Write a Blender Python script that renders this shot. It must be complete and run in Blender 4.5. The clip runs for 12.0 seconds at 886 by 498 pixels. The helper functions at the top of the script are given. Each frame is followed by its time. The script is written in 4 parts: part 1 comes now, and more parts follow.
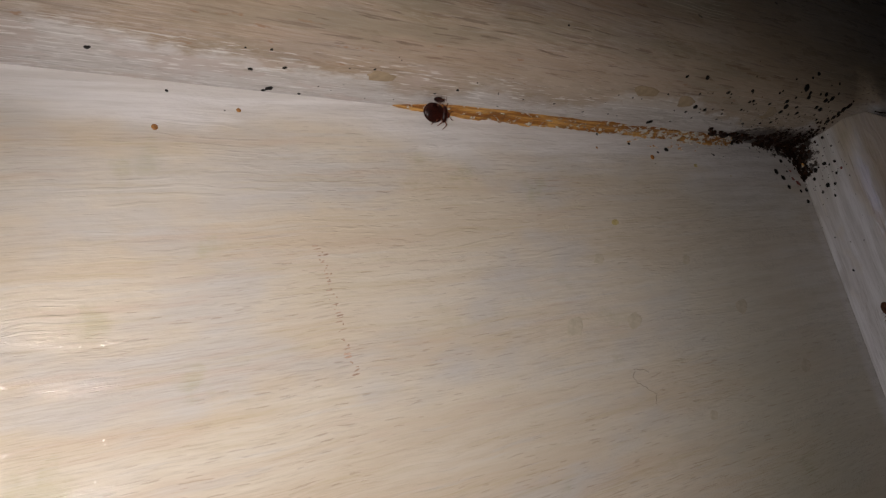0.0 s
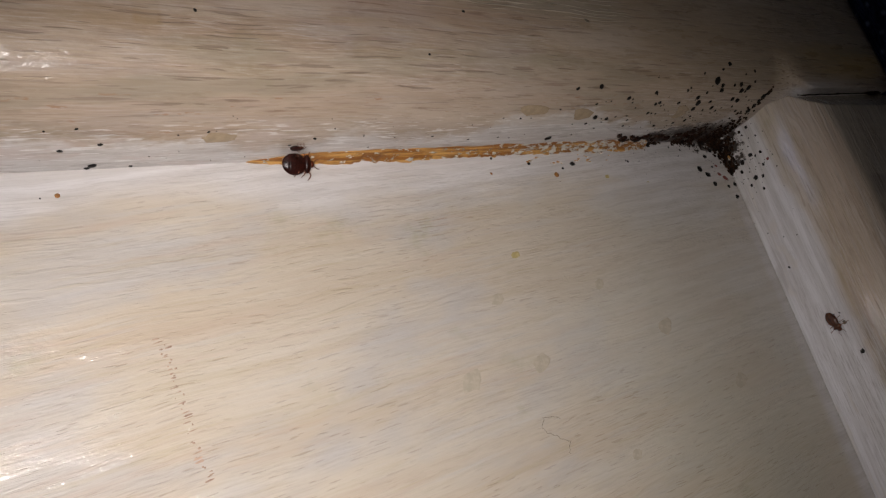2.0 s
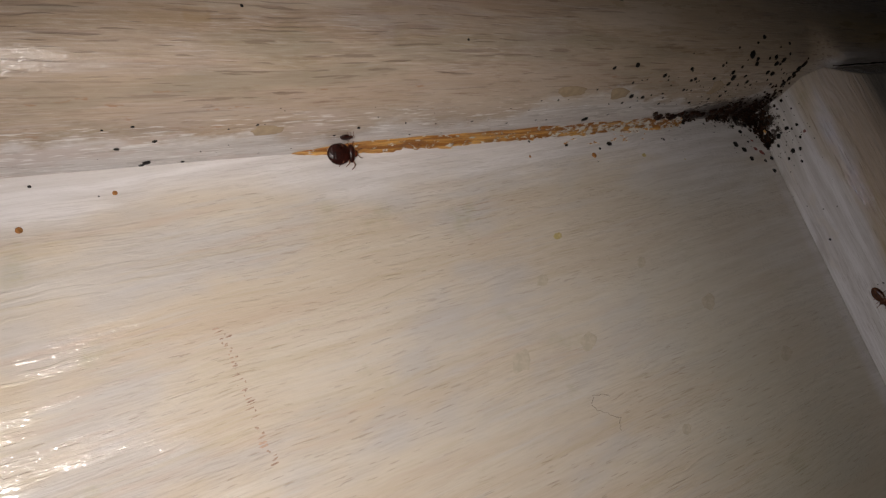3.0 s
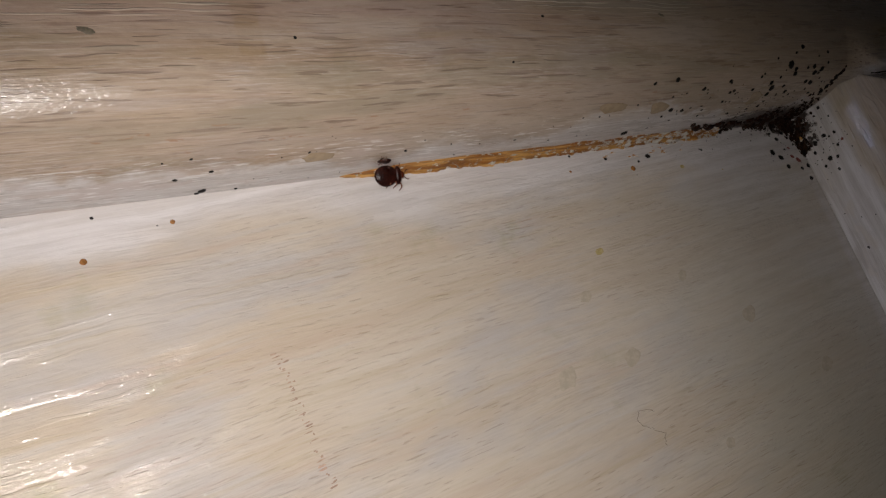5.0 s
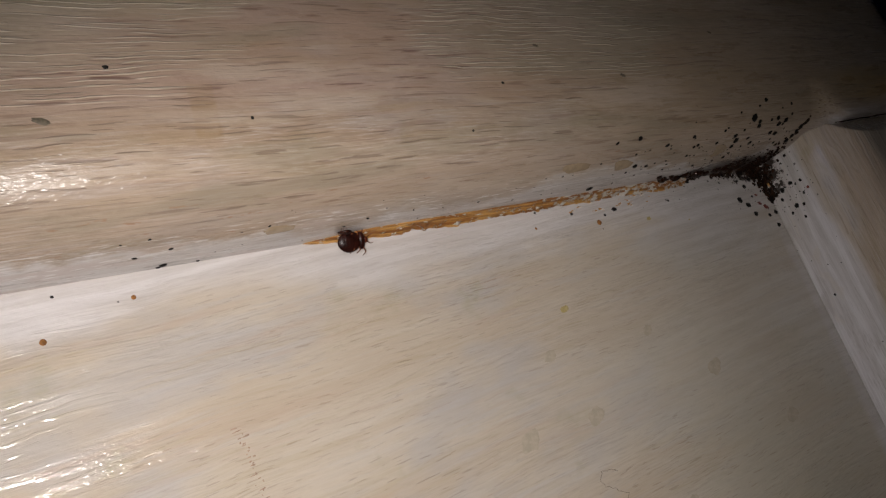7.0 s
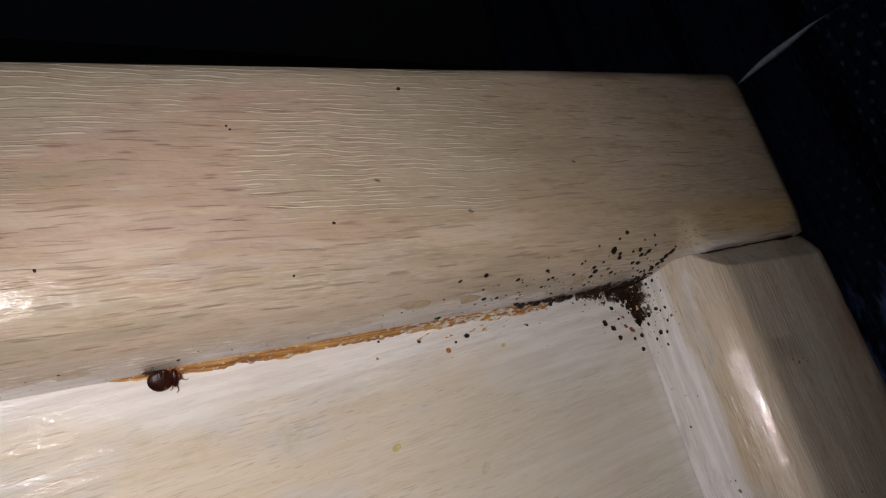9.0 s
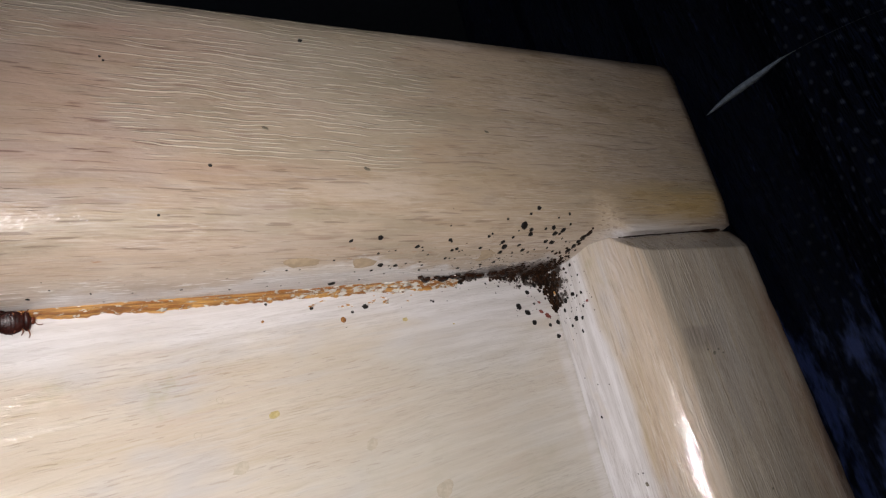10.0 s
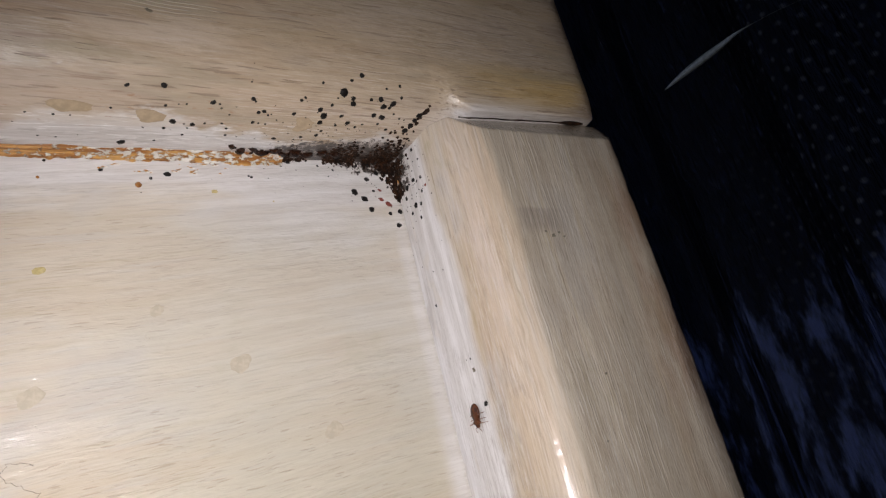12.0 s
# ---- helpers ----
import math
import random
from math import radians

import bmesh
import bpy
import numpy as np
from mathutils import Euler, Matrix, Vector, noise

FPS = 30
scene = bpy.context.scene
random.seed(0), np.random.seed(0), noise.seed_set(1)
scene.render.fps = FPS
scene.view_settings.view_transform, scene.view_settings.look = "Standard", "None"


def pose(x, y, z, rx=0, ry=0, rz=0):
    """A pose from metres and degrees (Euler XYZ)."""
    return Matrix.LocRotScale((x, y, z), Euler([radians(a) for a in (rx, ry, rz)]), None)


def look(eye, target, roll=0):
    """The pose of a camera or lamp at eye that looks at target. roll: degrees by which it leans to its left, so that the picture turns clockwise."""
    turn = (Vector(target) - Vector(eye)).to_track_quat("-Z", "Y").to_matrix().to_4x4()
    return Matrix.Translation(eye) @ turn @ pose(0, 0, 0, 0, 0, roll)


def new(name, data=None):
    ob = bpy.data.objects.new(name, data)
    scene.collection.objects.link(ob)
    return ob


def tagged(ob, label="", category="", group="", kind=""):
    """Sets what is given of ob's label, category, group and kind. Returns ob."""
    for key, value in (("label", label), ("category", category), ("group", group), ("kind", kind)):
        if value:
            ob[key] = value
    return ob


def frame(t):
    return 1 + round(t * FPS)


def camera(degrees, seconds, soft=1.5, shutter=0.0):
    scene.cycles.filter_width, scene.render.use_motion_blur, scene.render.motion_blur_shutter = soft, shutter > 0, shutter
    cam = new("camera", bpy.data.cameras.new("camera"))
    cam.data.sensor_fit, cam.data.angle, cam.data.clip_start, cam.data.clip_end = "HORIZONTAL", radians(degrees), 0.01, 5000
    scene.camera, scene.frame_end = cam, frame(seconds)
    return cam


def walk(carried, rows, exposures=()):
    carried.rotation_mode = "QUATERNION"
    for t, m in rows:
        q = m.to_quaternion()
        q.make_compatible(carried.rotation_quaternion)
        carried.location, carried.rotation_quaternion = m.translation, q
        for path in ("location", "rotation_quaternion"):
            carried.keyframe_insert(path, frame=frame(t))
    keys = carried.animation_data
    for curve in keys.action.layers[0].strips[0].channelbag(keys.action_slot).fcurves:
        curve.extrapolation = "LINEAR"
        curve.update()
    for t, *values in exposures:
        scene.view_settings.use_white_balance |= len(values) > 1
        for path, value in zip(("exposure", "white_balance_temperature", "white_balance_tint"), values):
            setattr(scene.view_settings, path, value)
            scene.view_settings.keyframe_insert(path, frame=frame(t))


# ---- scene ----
cam = camera(60.9, 12.0, soft=1.3)
PATH = [
    (0, (-0.15985, -0.09111, 0.83491), (-0.09809, 0.00377, 0.87470), -10.80),
    (0.2, (-0.15028, -0.09023, 0.84262), (-0.08644, 0.00439, 0.87964), -13.10),
    (0.5, (-0.13501, -0.09714, 0.85503), (-0.06756, -0.00491, 0.89169), -16.30),
    (0.8, (-0.12939, -0.09978, 0.85010), (-0.06283, -0.00803, 0.88950), -17.10),
    (1, (-0.13186, -0.09814, 0.84596), (-0.06601, -0.00584, 0.88524), -16.80),
    (1.5, (-0.13712, -0.09607, 0.84845), (-0.07335, -0.00116, 0.88486), -16.10),
    (2, (-0.13846, -0.09580, 0.84466), (-0.07637, 0.00006, 0.88149), -16.70),
    (2.5, (-0.14218, -0.09353, 0.83800), (-0.08356, 0.00486, 0.87382), -16.40),
    (3, (-0.14246, -0.09508, 0.84445), (-0.08343, 0.00289, 0.88075), -18.20),
    (3.2, (-0.14326, -0.09639, 0.84568), (-0.08585, 0.00259, 0.88185), -18.10),
    (5, (-0.14680, -0.09637, 0.84971), (-0.09003, 0.00325, 0.88512), -18.40),
    (5.5, (-0.15043, -0.10074, 0.85569), (-0.09415, -0.00108, 0.89175), -18.00),
    (6, (-0.14579, -0.10059, 0.85646), (-0.08843, -0.00148, 0.89234), -18.60),
    (6.5, (-0.14133, -0.10079, 0.85607), (-0.08365, -0.00176, 0.89166), -18.80),
    (6.7, (-0.14179, -0.10180, 0.85561), (-0.08436, -0.00273, 0.89149), -19.00),
    (8.3, (-0.14188, -0.10498, 0.85817), (-0.08259, -0.00740, 0.89508), -17.80),
    (8.5, (-0.13725, -0.10750, 0.85810), (-0.07785, -0.00994, 0.89488), -17.20),
    (8.8, (-0.12737, -0.11119, 0.86450), (-0.06657, -0.01483, 0.90216), -16.60),
    (9, (-0.11943, -0.11730, 0.86885), (-0.05692, -0.02167, 0.90556), -16.50),
    (9.5, (-0.10863, -0.11574, 0.85963), (-0.04364, -0.02261, 0.89840), -15.00),
    (10, (-0.10433, -0.11451, 0.85659), (-0.03924, -0.02224, 0.89720), -14.60),
    (10.5, (-0.09396, -0.11709, 0.84944), (-0.03030, -0.02433, 0.89120), -13.20),
    (11, (-0.08384, -0.11515, 0.84519), (-0.01908, -0.02284, 0.88624), -13.60),
    (11.5, (-0.07903, -0.11456, 0.83881), (-0.01357, -0.02282, 0.88003), -14.00),
    (12, (-0.07396, -0.11314, 0.83128), (-0.00792, -0.02167, 0.87218), -14.50),
]
walk(cam, [(t, look(eye, target, roll)) for t, eye, target, roll in PATH],
     exposures=[(0.0, -0.28, 6700, 10), (0.5, -0.33, 6650, 10), (1.0, -0.14, 6600, 10), (1.5, -0.08, 6550, 10), (2.5, -0.20, 6650, 10), (3.0, -0.32, 6750, 10), (5.5, -0.33, 6650, 10), (7.0, -0.25, 6700, 10), (8.5, -0.05, 6800, 10), (9.0, 0.1, 6650, 10), (9.5, 0.38, 6500, 10), (10.5, 0.45, 6350, 10), (12.0, 0.45, 6330, 10)])

# ---- light: a dark room, and the white lamp of the phone that films ----
world = bpy.data.worlds.new("night")
scene.world = world
world.use_nodes = True
world.node_tree.nodes["Background"].inputs[0].default_value = (0.35, 0.42, 0.6, 1)
world.node_tree.nodes["Background"].inputs[1].default_value = 0.0006
scene.view_settings.exposure = 0.0
LAMP_STRENGTH = 3700.0

H = 0.90       # height of the lower edge of the headboard's top rail
CM = 0.01


# ---- node helpers ----
class Nodes:
    def __init__(self, name):
        self.mat = bpy.data.materials.new(name)
        self.mat.use_nodes = True
        self.tree = self.mat.node_tree
        self.bsdf = self.tree.nodes["Principled BSDF"]

    def node(self, kind, **sockets):
        n = self.tree.nodes.new(kind)
        for key, value in sockets.items():
            self.put(n.inputs[key.replace("_", " ")], value)
        return n

    def put(self, socket, value):
        if isinstance(value, bpy.types.NodeSocket):
            self.tree.links.new(value, socket)
        elif isinstance(value, tuple) and len(value) == 3 and socket.type == "RGBA":
            socket.default_value = (*value, 1)
        else:
            socket.default_value = value

    def math(self, op, a, b=0.0, clamp=False):
        n = self.tree.nodes.new("ShaderNodeMath")
        n.operation, n.use_clamp = op, clamp
        self.put(n.inputs[0], a)
        self.put(n.inputs[1], b)
        return n.outputs[0]

    def span(self, value, low, high, a=0.0, b=1.0):
        n = self.node("ShaderNodeMapRange", Value=value, From_Min=low, From_Max=high, To_Min=a, To_Max=b)
        n.interpolation_type = "SMOOTHSTEP"
        return n.outputs[0]

    def mix(self, factor, a, b, blend="MIX"):
        n = self.tree.nodes.new("ShaderNodeMix")
        n.data_type, n.blend_type = "RGBA", blend
        self.put(n.inputs[0], factor)
        self.put(n.inputs[6], a)
        self.put(n.inputs[7], b)
        return n.outputs[2]

    def coords(self):
        """Object coordinates in centimetres, with z counted from the rail's lower edge."""
        c = self.node("ShaderNodeTexCoord").outputs["Object"]
        m = self.node("ShaderNodeMapping", Vector=c)
        m.inputs["Location"].default_value = (0, 0, -H * 100)
        m.inputs["Scale"].default_value = (100, 100, 100)
        return m.outputs[0]

    def noise(self, vector, scale, detail=3.0, rough=0.5, seed=(0, 0, 0)):
        """Noise, scale per centimetre on each axis."""
        m = self.node("ShaderNodeMapping", Vector=vector)
        m.inputs["Scale"].default_value = scale
        m.inputs["Location"].default_value = seed
        n = self.node("ShaderNodeTexNoise", Vector=m.outputs[0], Scale=1.0, Detail=detail, Roughness=rough)
        return n.outputs["Fac"]

    def bump(self, height, distance, normal=None, strength=1.0):
        n = self.node("ShaderNodeBump", Height=height, Distance=distance, Strength=strength)
        if normal is not None:
            self.put(n.inputs["Normal"], normal)
        return n.outputs[0]


TAN, PALE, GREY, PINK = (0.57, 0.465, 0.34), (0.665, 0.59, 0.48), (0.55, 0.515, 0.475), (0.56, 0.43, 0.33)
LILAC, DARK, OLIVE = (0.74, 0.71, 0.70), (0.20, 0.145, 0.10), (0.43, 0.40, 0.24)


def wood(name, axis, zone, seed, tone, slant=0.0):
    """Whitewashed, varnished wood with the grain along x or z; zone says where the white ground coat shows."""
    k = Nodes(name)
    q = k.coords()
    turn = k.node("ShaderNodeMapping", Vector=q)
    turn.inputs["Rotation"].default_value = (0, radians(slant), 0)
    warp = k.noise(q, (0.35, 0.35, 0.35), 2, 0.5, (seed, 4, 2))
    bend = k.math("ADD", k.math("MULTIPLY", k.math("SUBTRACT", warp, 0.5), 0.2), k.math("MULTIPLY", k.math("SUBTRACT", k.noise(q, (2.2, 2.2, 2.2), 1, 0.5, (seed, 1, 8)), 0.5), 0.03))
    shift = k.node("ShaderNodeCombineXYZ")
    k.put(shift.inputs["Z" if axis == "x" else "X"], bend)
    add = k.tree.nodes.new("ShaderNodeVectorMath")
    k.put(add.inputs[0], turn.outputs[0])
    k.put(add.inputs[1], shift.outputs[0])
    p = add.outputs[0]
    along = lambda a, b: (a, b, b) if axis == "x" else (b, b, a)
    s = lambda n: (seed * 7.3 + n * 3.1, seed * 1.7 - n * 5.3, seed * 2.9 + n)
    x, y, z = k.node("ShaderNodeSeparateXYZ", Vector=q).outputs
    depth = k.math("MULTIPLY", y, -1.0)
    broad = k.noise(p, along(0.10, 1.3), 4, 0.6, s(1))
    blot = k.noise(p, along(0.35, 0.8), 3, 0.6, s(2))
    fibre = k.noise(p, along(0.9, 26), 4, 0.65, s(3))
    dash = k.noise(p, along(2.8, 36) if zone == "panel" else along(1.3, 26), 1, 0.4, s(4))
    long_dash = k.noise(p, along(0.8, 20), 3, 0.55, s(14))
    hairline = k.noise(p, along(2.2, 46), 3, 0.7, s(20))
    ochre = k.noise(p, along(0.45, 8), 4, 0.65, s(21))
    sliver = k.noise(p, along(2.2, 11) if zone == "panel" else along(1.5, 15), 2, 0.6, s(22))
    patch = k.noise(p, along(0.22, 0.9), 2, 0.5, s(5))
    streak = k.noise(p, along(0.35, 6), 4, 0.6, s(6))
    colour = k.mix(k.span(broad, 0.40, 0.60, *((0.35, 0.9) if zone == "panel" else (0.0, 1.0))), TAN, PALE)
    colour = k.mix(k.span(blot, 0.48, 0.66, 0, 0.8), colour, GREY)
    colour = k.mix(k.span(streak, 0.53, 0.72, 0, 0.45), colour, PINK)
    colour = k.mix(k.span(streak, 0.47, 0.30, 0, 0.35), colour, (0.70, 0.645, 0.56))
    colour = k.mix(k.span(k.noise(q, (0.9, 0.9, 0.9), 4, 0.6, s(7)), 0.58, 0.70, 0, 0.4), colour, OLIVE)
    colour = k.mix(k.span(ochre, 0.52, 0.68, 0, 0.34 if zone == "panel" else 0.55), colour, (0.52, 0.43, 0.27))
    colour = k.mix(k.span(ochre, 0.46, 0.32, 0, 0.35), colour, (0.60, 0.58, 0.56))
    colour = k.mix(1.0, colour, tone, "MULTIPLY")
    if zone == "rail":
        warm = k.span(k.math("ADD", x, k.math("MULTIPLY", k.math("SUBTRACT", blot, 0.5), 8.0)), -9.0, -2.0, 0.0, 0.5)
        colour = k.mix(warm, colour, (0.46, 0.36, 0.235))
    stain = None
    if zone == "rail":
        wavy = k.noise(q, (0.5, 0.0, 0.0), 3, 0.55, s(8))
        edge = k.math("ADD", k.span(wavy, 0.3, 0.7, -0.25, 0.35), k.span(x, -12.0, -6.0, 0.72, 0.88))
        ragged = k.math("MULTIPLY", k.math("SUBTRACT", k.noise(q, (2.2, 5, 5), 4, 0.65, s(25)), 0.5), 0.9)
        white = k.span(k.math("ADD", k.math("SUBTRACT", depth, edge), ragged), -0.22, 0.10, 0.92, 0.0)
        under = k.math("MULTIPLY", k.span(x, -0.2, 0.7), k.span(k.math("ADD", z, k.math("MULTIPLY", k.math("SUBTRACT", streak, 0.5), 0.22)), 0.36, 0.16))
        white = k.math("MAXIMUM", white, under)
        coat = k.math("MULTIPLY", k.span(depth, 0.8, 1.15), k.span(depth, 1.5, 1.9, 1.0, 0.0))
        colour = k.mix(k.math("MULTIPLY", coat, k.span(streak, 0.35, 0.6, 0.10, 0.55)), colour, (0.52, 0.41, 0.32))
        rust = k.math("MULTIPLY", k.math("MULTIPLY", coat, k.span(x, -13.0, -9.0)), k.span(x, -5.0, -3.5, 1.0, 0.0))
        colour = k.mix(k.math("MULTIPLY", rust, k.span(long_dash, 0.60, 0.70, 0.0, 0.7)), colour, (0.27, 0.155, 0.11))
        end = k.math("MULTIPLY", k.span(x, -0.5, 2.6), k.span(z, 0.35, 0.55))
        end = k.math("MULTIPLY", end, k.span(z, 1.0, 1.4, 1.0, 0.0))
        colour = k.mix(k.math("MULTIPLY", end, k.span(blot, 0.3, 0.6, 0.5, 1.0)), colour, (0.50, 0.35, 0.16))
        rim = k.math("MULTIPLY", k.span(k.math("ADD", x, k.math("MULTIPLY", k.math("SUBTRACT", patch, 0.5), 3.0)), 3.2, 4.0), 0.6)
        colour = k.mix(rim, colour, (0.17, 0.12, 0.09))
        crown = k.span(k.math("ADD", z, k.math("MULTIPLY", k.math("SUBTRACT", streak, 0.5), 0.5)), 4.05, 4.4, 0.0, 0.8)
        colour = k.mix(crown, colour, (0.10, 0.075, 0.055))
        near = k.math("MULTIPLY", k.span(x, -3.7, -1.5), k.span(depth, 1.3, 0.0))
        stain = k.span(k.math("SUBTRACT", k.noise(q, (8, 8, 8), 4, 0.7, s(15)), k.span(near, 0.03, 0.62, 0.74, 0.30)), 0.0, 0.2)
        tape = k.math("MULTIPLY", k.math("MULTIPLY", k.span(x, -12.18, -12.12), k.span(x, -11.86, -11.80, 1.0, 0.0)), k.math("MULTIPLY", k.span(z, 0.50, 0.70), k.span(z, 1.15, 1.45, 1.0, 0.0)))
    elif zone == "stile":
        wavy = k.noise(q, (0.0, 0.0, 0.6), 3, 0.5, s(8))
        edge = k.span(wavy, 0.3, 0.7, 0.92, 1.18)
        white = k.span(k.math("SUBTRACT", depth, edge), -0.12, 0.10, 1.0, 0.0)
        crest = k.math("MULTIPLY", k.span(x, 0.2, 0.5), k.span(k.math("ADD", x, k.math("MULTIPLY", patch, 0.25)), 0.90, 1.02, 1.0, 0.0))
        colour = k.mix(k.math("MULTIPLY", crest, k.span(streak, 0.3, 0.6, 0.20, 0.7)), colour, (0.55, 0.435, 0.325))
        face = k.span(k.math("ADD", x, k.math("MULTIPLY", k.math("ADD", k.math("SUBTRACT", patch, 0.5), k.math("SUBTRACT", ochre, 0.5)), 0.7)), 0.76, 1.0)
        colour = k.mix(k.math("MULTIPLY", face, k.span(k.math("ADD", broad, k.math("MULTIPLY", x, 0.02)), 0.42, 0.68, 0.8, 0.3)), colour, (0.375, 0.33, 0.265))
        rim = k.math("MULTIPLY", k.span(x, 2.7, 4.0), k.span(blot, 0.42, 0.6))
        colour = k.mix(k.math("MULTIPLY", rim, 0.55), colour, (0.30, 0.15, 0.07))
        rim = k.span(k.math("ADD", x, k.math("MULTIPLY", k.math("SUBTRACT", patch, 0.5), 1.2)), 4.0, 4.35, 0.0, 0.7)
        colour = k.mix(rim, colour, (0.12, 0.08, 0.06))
        smear = k.math("MULTIPLY", k.math("MULTIPLY", k.span(z, -2.55, -2.2), k.span(z, -1.9, -2.0)), k.math("MULTIPLY", k.span(x, 1.0, 1.2), k.span(x, 2.4, 1.6)))
        colour = k.mix(k.math("MULTIPLY", smear, 0.5), colour, (0.23, 0.20, 0.18))
        near = k.math("MULTIPLY", k.span(z, -1.6, -0.1), k.span(depth, 0.9, 0.1))
        stain = k.span(k.math("SUBTRACT", k.noise(q, (8, 8, 8), 4, 0.7, s(15)), k.span(near, 0.05, 0.9, 0.76, 0.34)), 0.0, 0.12)
        seam = k.math("MULTIPLY", k.span(depth, 0.06, 0.015), k.span(long_dash, 0.35, 0.55))
        colour = k.mix(seam, colour, (0.25, 0.20, 0.16))
    else:
        wavy = k.noise(q, (0.30, 0.0, 0.9), 3, 0.5, s(8))
        edge = k.span(wavy, 0.3, 0.7, -1.1, -0.55)
        top = k.span(k.math("SUBTRACT", z, edge), -0.35, 0.25)
        side = k.span(x, -0.45, -0.1, 0.0, 0.7)
        corner = k.math("MULTIPLY", k.span(x, -8.0, -1.5), k.span(z, -7.0, -0.8))
        white = k.math("MAXIMUM", k.math("MULTIPLY", top, 0.9), k.math("MAXIMUM", side, k.math("MULTIPLY", corner, k.span(blot, 0.35, 0.65, 0.3, 0.7))))
        green = k.math("MULTIPLY", k.span(x, -7.5, -3.0), k.span(z, -0.6, -1.6))
        colour = k.mix(k.math("MULTIPLY", green, k.span(blot, 0.3, 0.6, 0.3, 0.7)), colour, (0.53, 0.485, 0.37))
        seam = k.math("MULTIPLY", k.span(x, -0.03, 0.03), k.span(long_dash, 0.35, 0.6, 0.08, 0.25))
        colour = k.mix(seam, colour, (0.22, 0.18, 0.14))
        white = k.math("MULTIPLY", white, k.span(seam, 0.0, 0.6, 1.0, 0.2))
        near = k.math("MULTIPLY", k.span(x, -2.6, -0.3), k.span(z, -0.55, 0.05))
        stain = k.span(k.math("SUBTRACT", k.noise(q, (8, 8, 8), 4, 0.7, s(15)), k.span(near, 0.05, 0.95, 0.78, 0.36)), 0.0, 0.12)
    whitewash = k.mix(k.span(streak, 0.35, 0.6), LILAC, (0.63, 0.595, 0.575))
    colour = k.mix(white, colour, whitewash)
    colour = k.mix(k.span(fibre, 0.42, 0.66, 0.0, 0.09 if zone == "panel" else 0.24), colour, k.mix(0.6, colour, DARK))
    worn = k.span(k.noise(p, along(0.25, 1.1), 3, 0.6, s(23)), 0.42, 0.62, *((0.12, 0.48) if zone == "panel" else (0.3, 1.0)))
    hair = k.math("MULTIPLY", k.span(hairline, 0.50, 0.64, 0.0, 0.62), worn)
    colour = k.mix(hair, colour, k.mix(0.6, colour, DARK))
    colour = k.mix(k.math("MULTIPLY", k.span(hairline, 0.47, 0.34, 0.0, 0.25), worn), colour, (0.80, 0.77, 0.73))
    marks = k.math("MULTIPLY", k.span(dash, *((0.63, 0.68) if zone == "rail" else (0.645, 0.70))), k.span(patch, 0.40, 0.58, 0.35, 1.0))
    marks = k.math("MAXIMUM", marks, k.math("MULTIPLY", k.span(long_dash, 0.64, 0.72), 0.35))
    marks = k.math("MULTIPLY", marks, {"rail": 0.8, "stile": 0.4, "panel": 0.45}[zone])
    marks = k.math("MULTIPLY", marks, k.span(white, 0.0, 1.0, 1.0, 0.35))
    wander = k.math("MULTIPLY", k.math("SUBTRACT", k.noise(p, along(0.5, 1.6), 3, 0.6, s(12)), 0.5), 4.0)
    if zone == "rail":
        xw = k.math("ADD", x, wander)
        middle = k.math("MULTIPLY", k.math("MULTIPLY", k.span(xw, -8.9, -8.2), k.span(xw, -3.0, -3.8)), k.span(z, 1.1, 1.5))
        slope = k.math("ADD", k.math("SUBTRACT", z, k.math("MULTIPLY", x, 0.26)), k.math("MULTIPLY", wander, 0.35))
        left = k.math("MULTIPLY", k.span(slope, 5.4, 5.8), k.span(xw, -6.5, -7.5))
        far = k.math("MULTIPLY", k.span(xw, -11.4, -12.6), k.span(z, 0.9, 1.3))
        rough_zone = k.math("MAXIMUM", k.math("MAXIMUM", middle, left), k.math("MULTIPLY", far, 0.85))
    else:
        rough_zone = k.span(wander, 0.1, 0.4)
    # fine ridges running with the grain, wavering and broken
    waver = k.math("ADD", k.math("MULTIPLY", k.noise(p, along(0.45, 1.1), 2, 0.5, s(11)), 3.2), k.math("MULTIPLY", k.noise(p, along(1.3, 4.0), 2, 0.5, s(19)), 1.1))
    across = k.node("ShaderNodeSeparateXYZ", Vector=p).outputs[2 if axis == "x" else 0]
    part_of = k.math("FRACT", k.math("ADD", waver, k.math("MULTIPLY", across, 12.5 if zone == "rail" else 9.0)))
    lines = k.span(k.math("ABSOLUTE", k.math("SUBTRACT", part_of, 0.5)), 0.08, 0.20, 1.0, 0.0)
    groove_shade = k.span(k.math("ABSOLUTE", k.math("SUBTRACT", part_of, 0.25)), 0.05, 0.17, 1.0, 0.0)
    broken = k.span(k.noise(p, along(1.0, 9), 2, 0.5, s(18)), 0.44, 0.56)
    lines = k.math("MULTIPLY", lines, broken)
    groove_shade = k.math("MULTIPLY", k.math("MULTIPLY", groove_shade, broken), rough_zone)
    lines = k.math("MULTIPLY", lines, rough_zone)
    marks = k.math("MULTIPLY", marks, k.span(rough_zone, 0.0, 1.0, 1.0, 0.25))
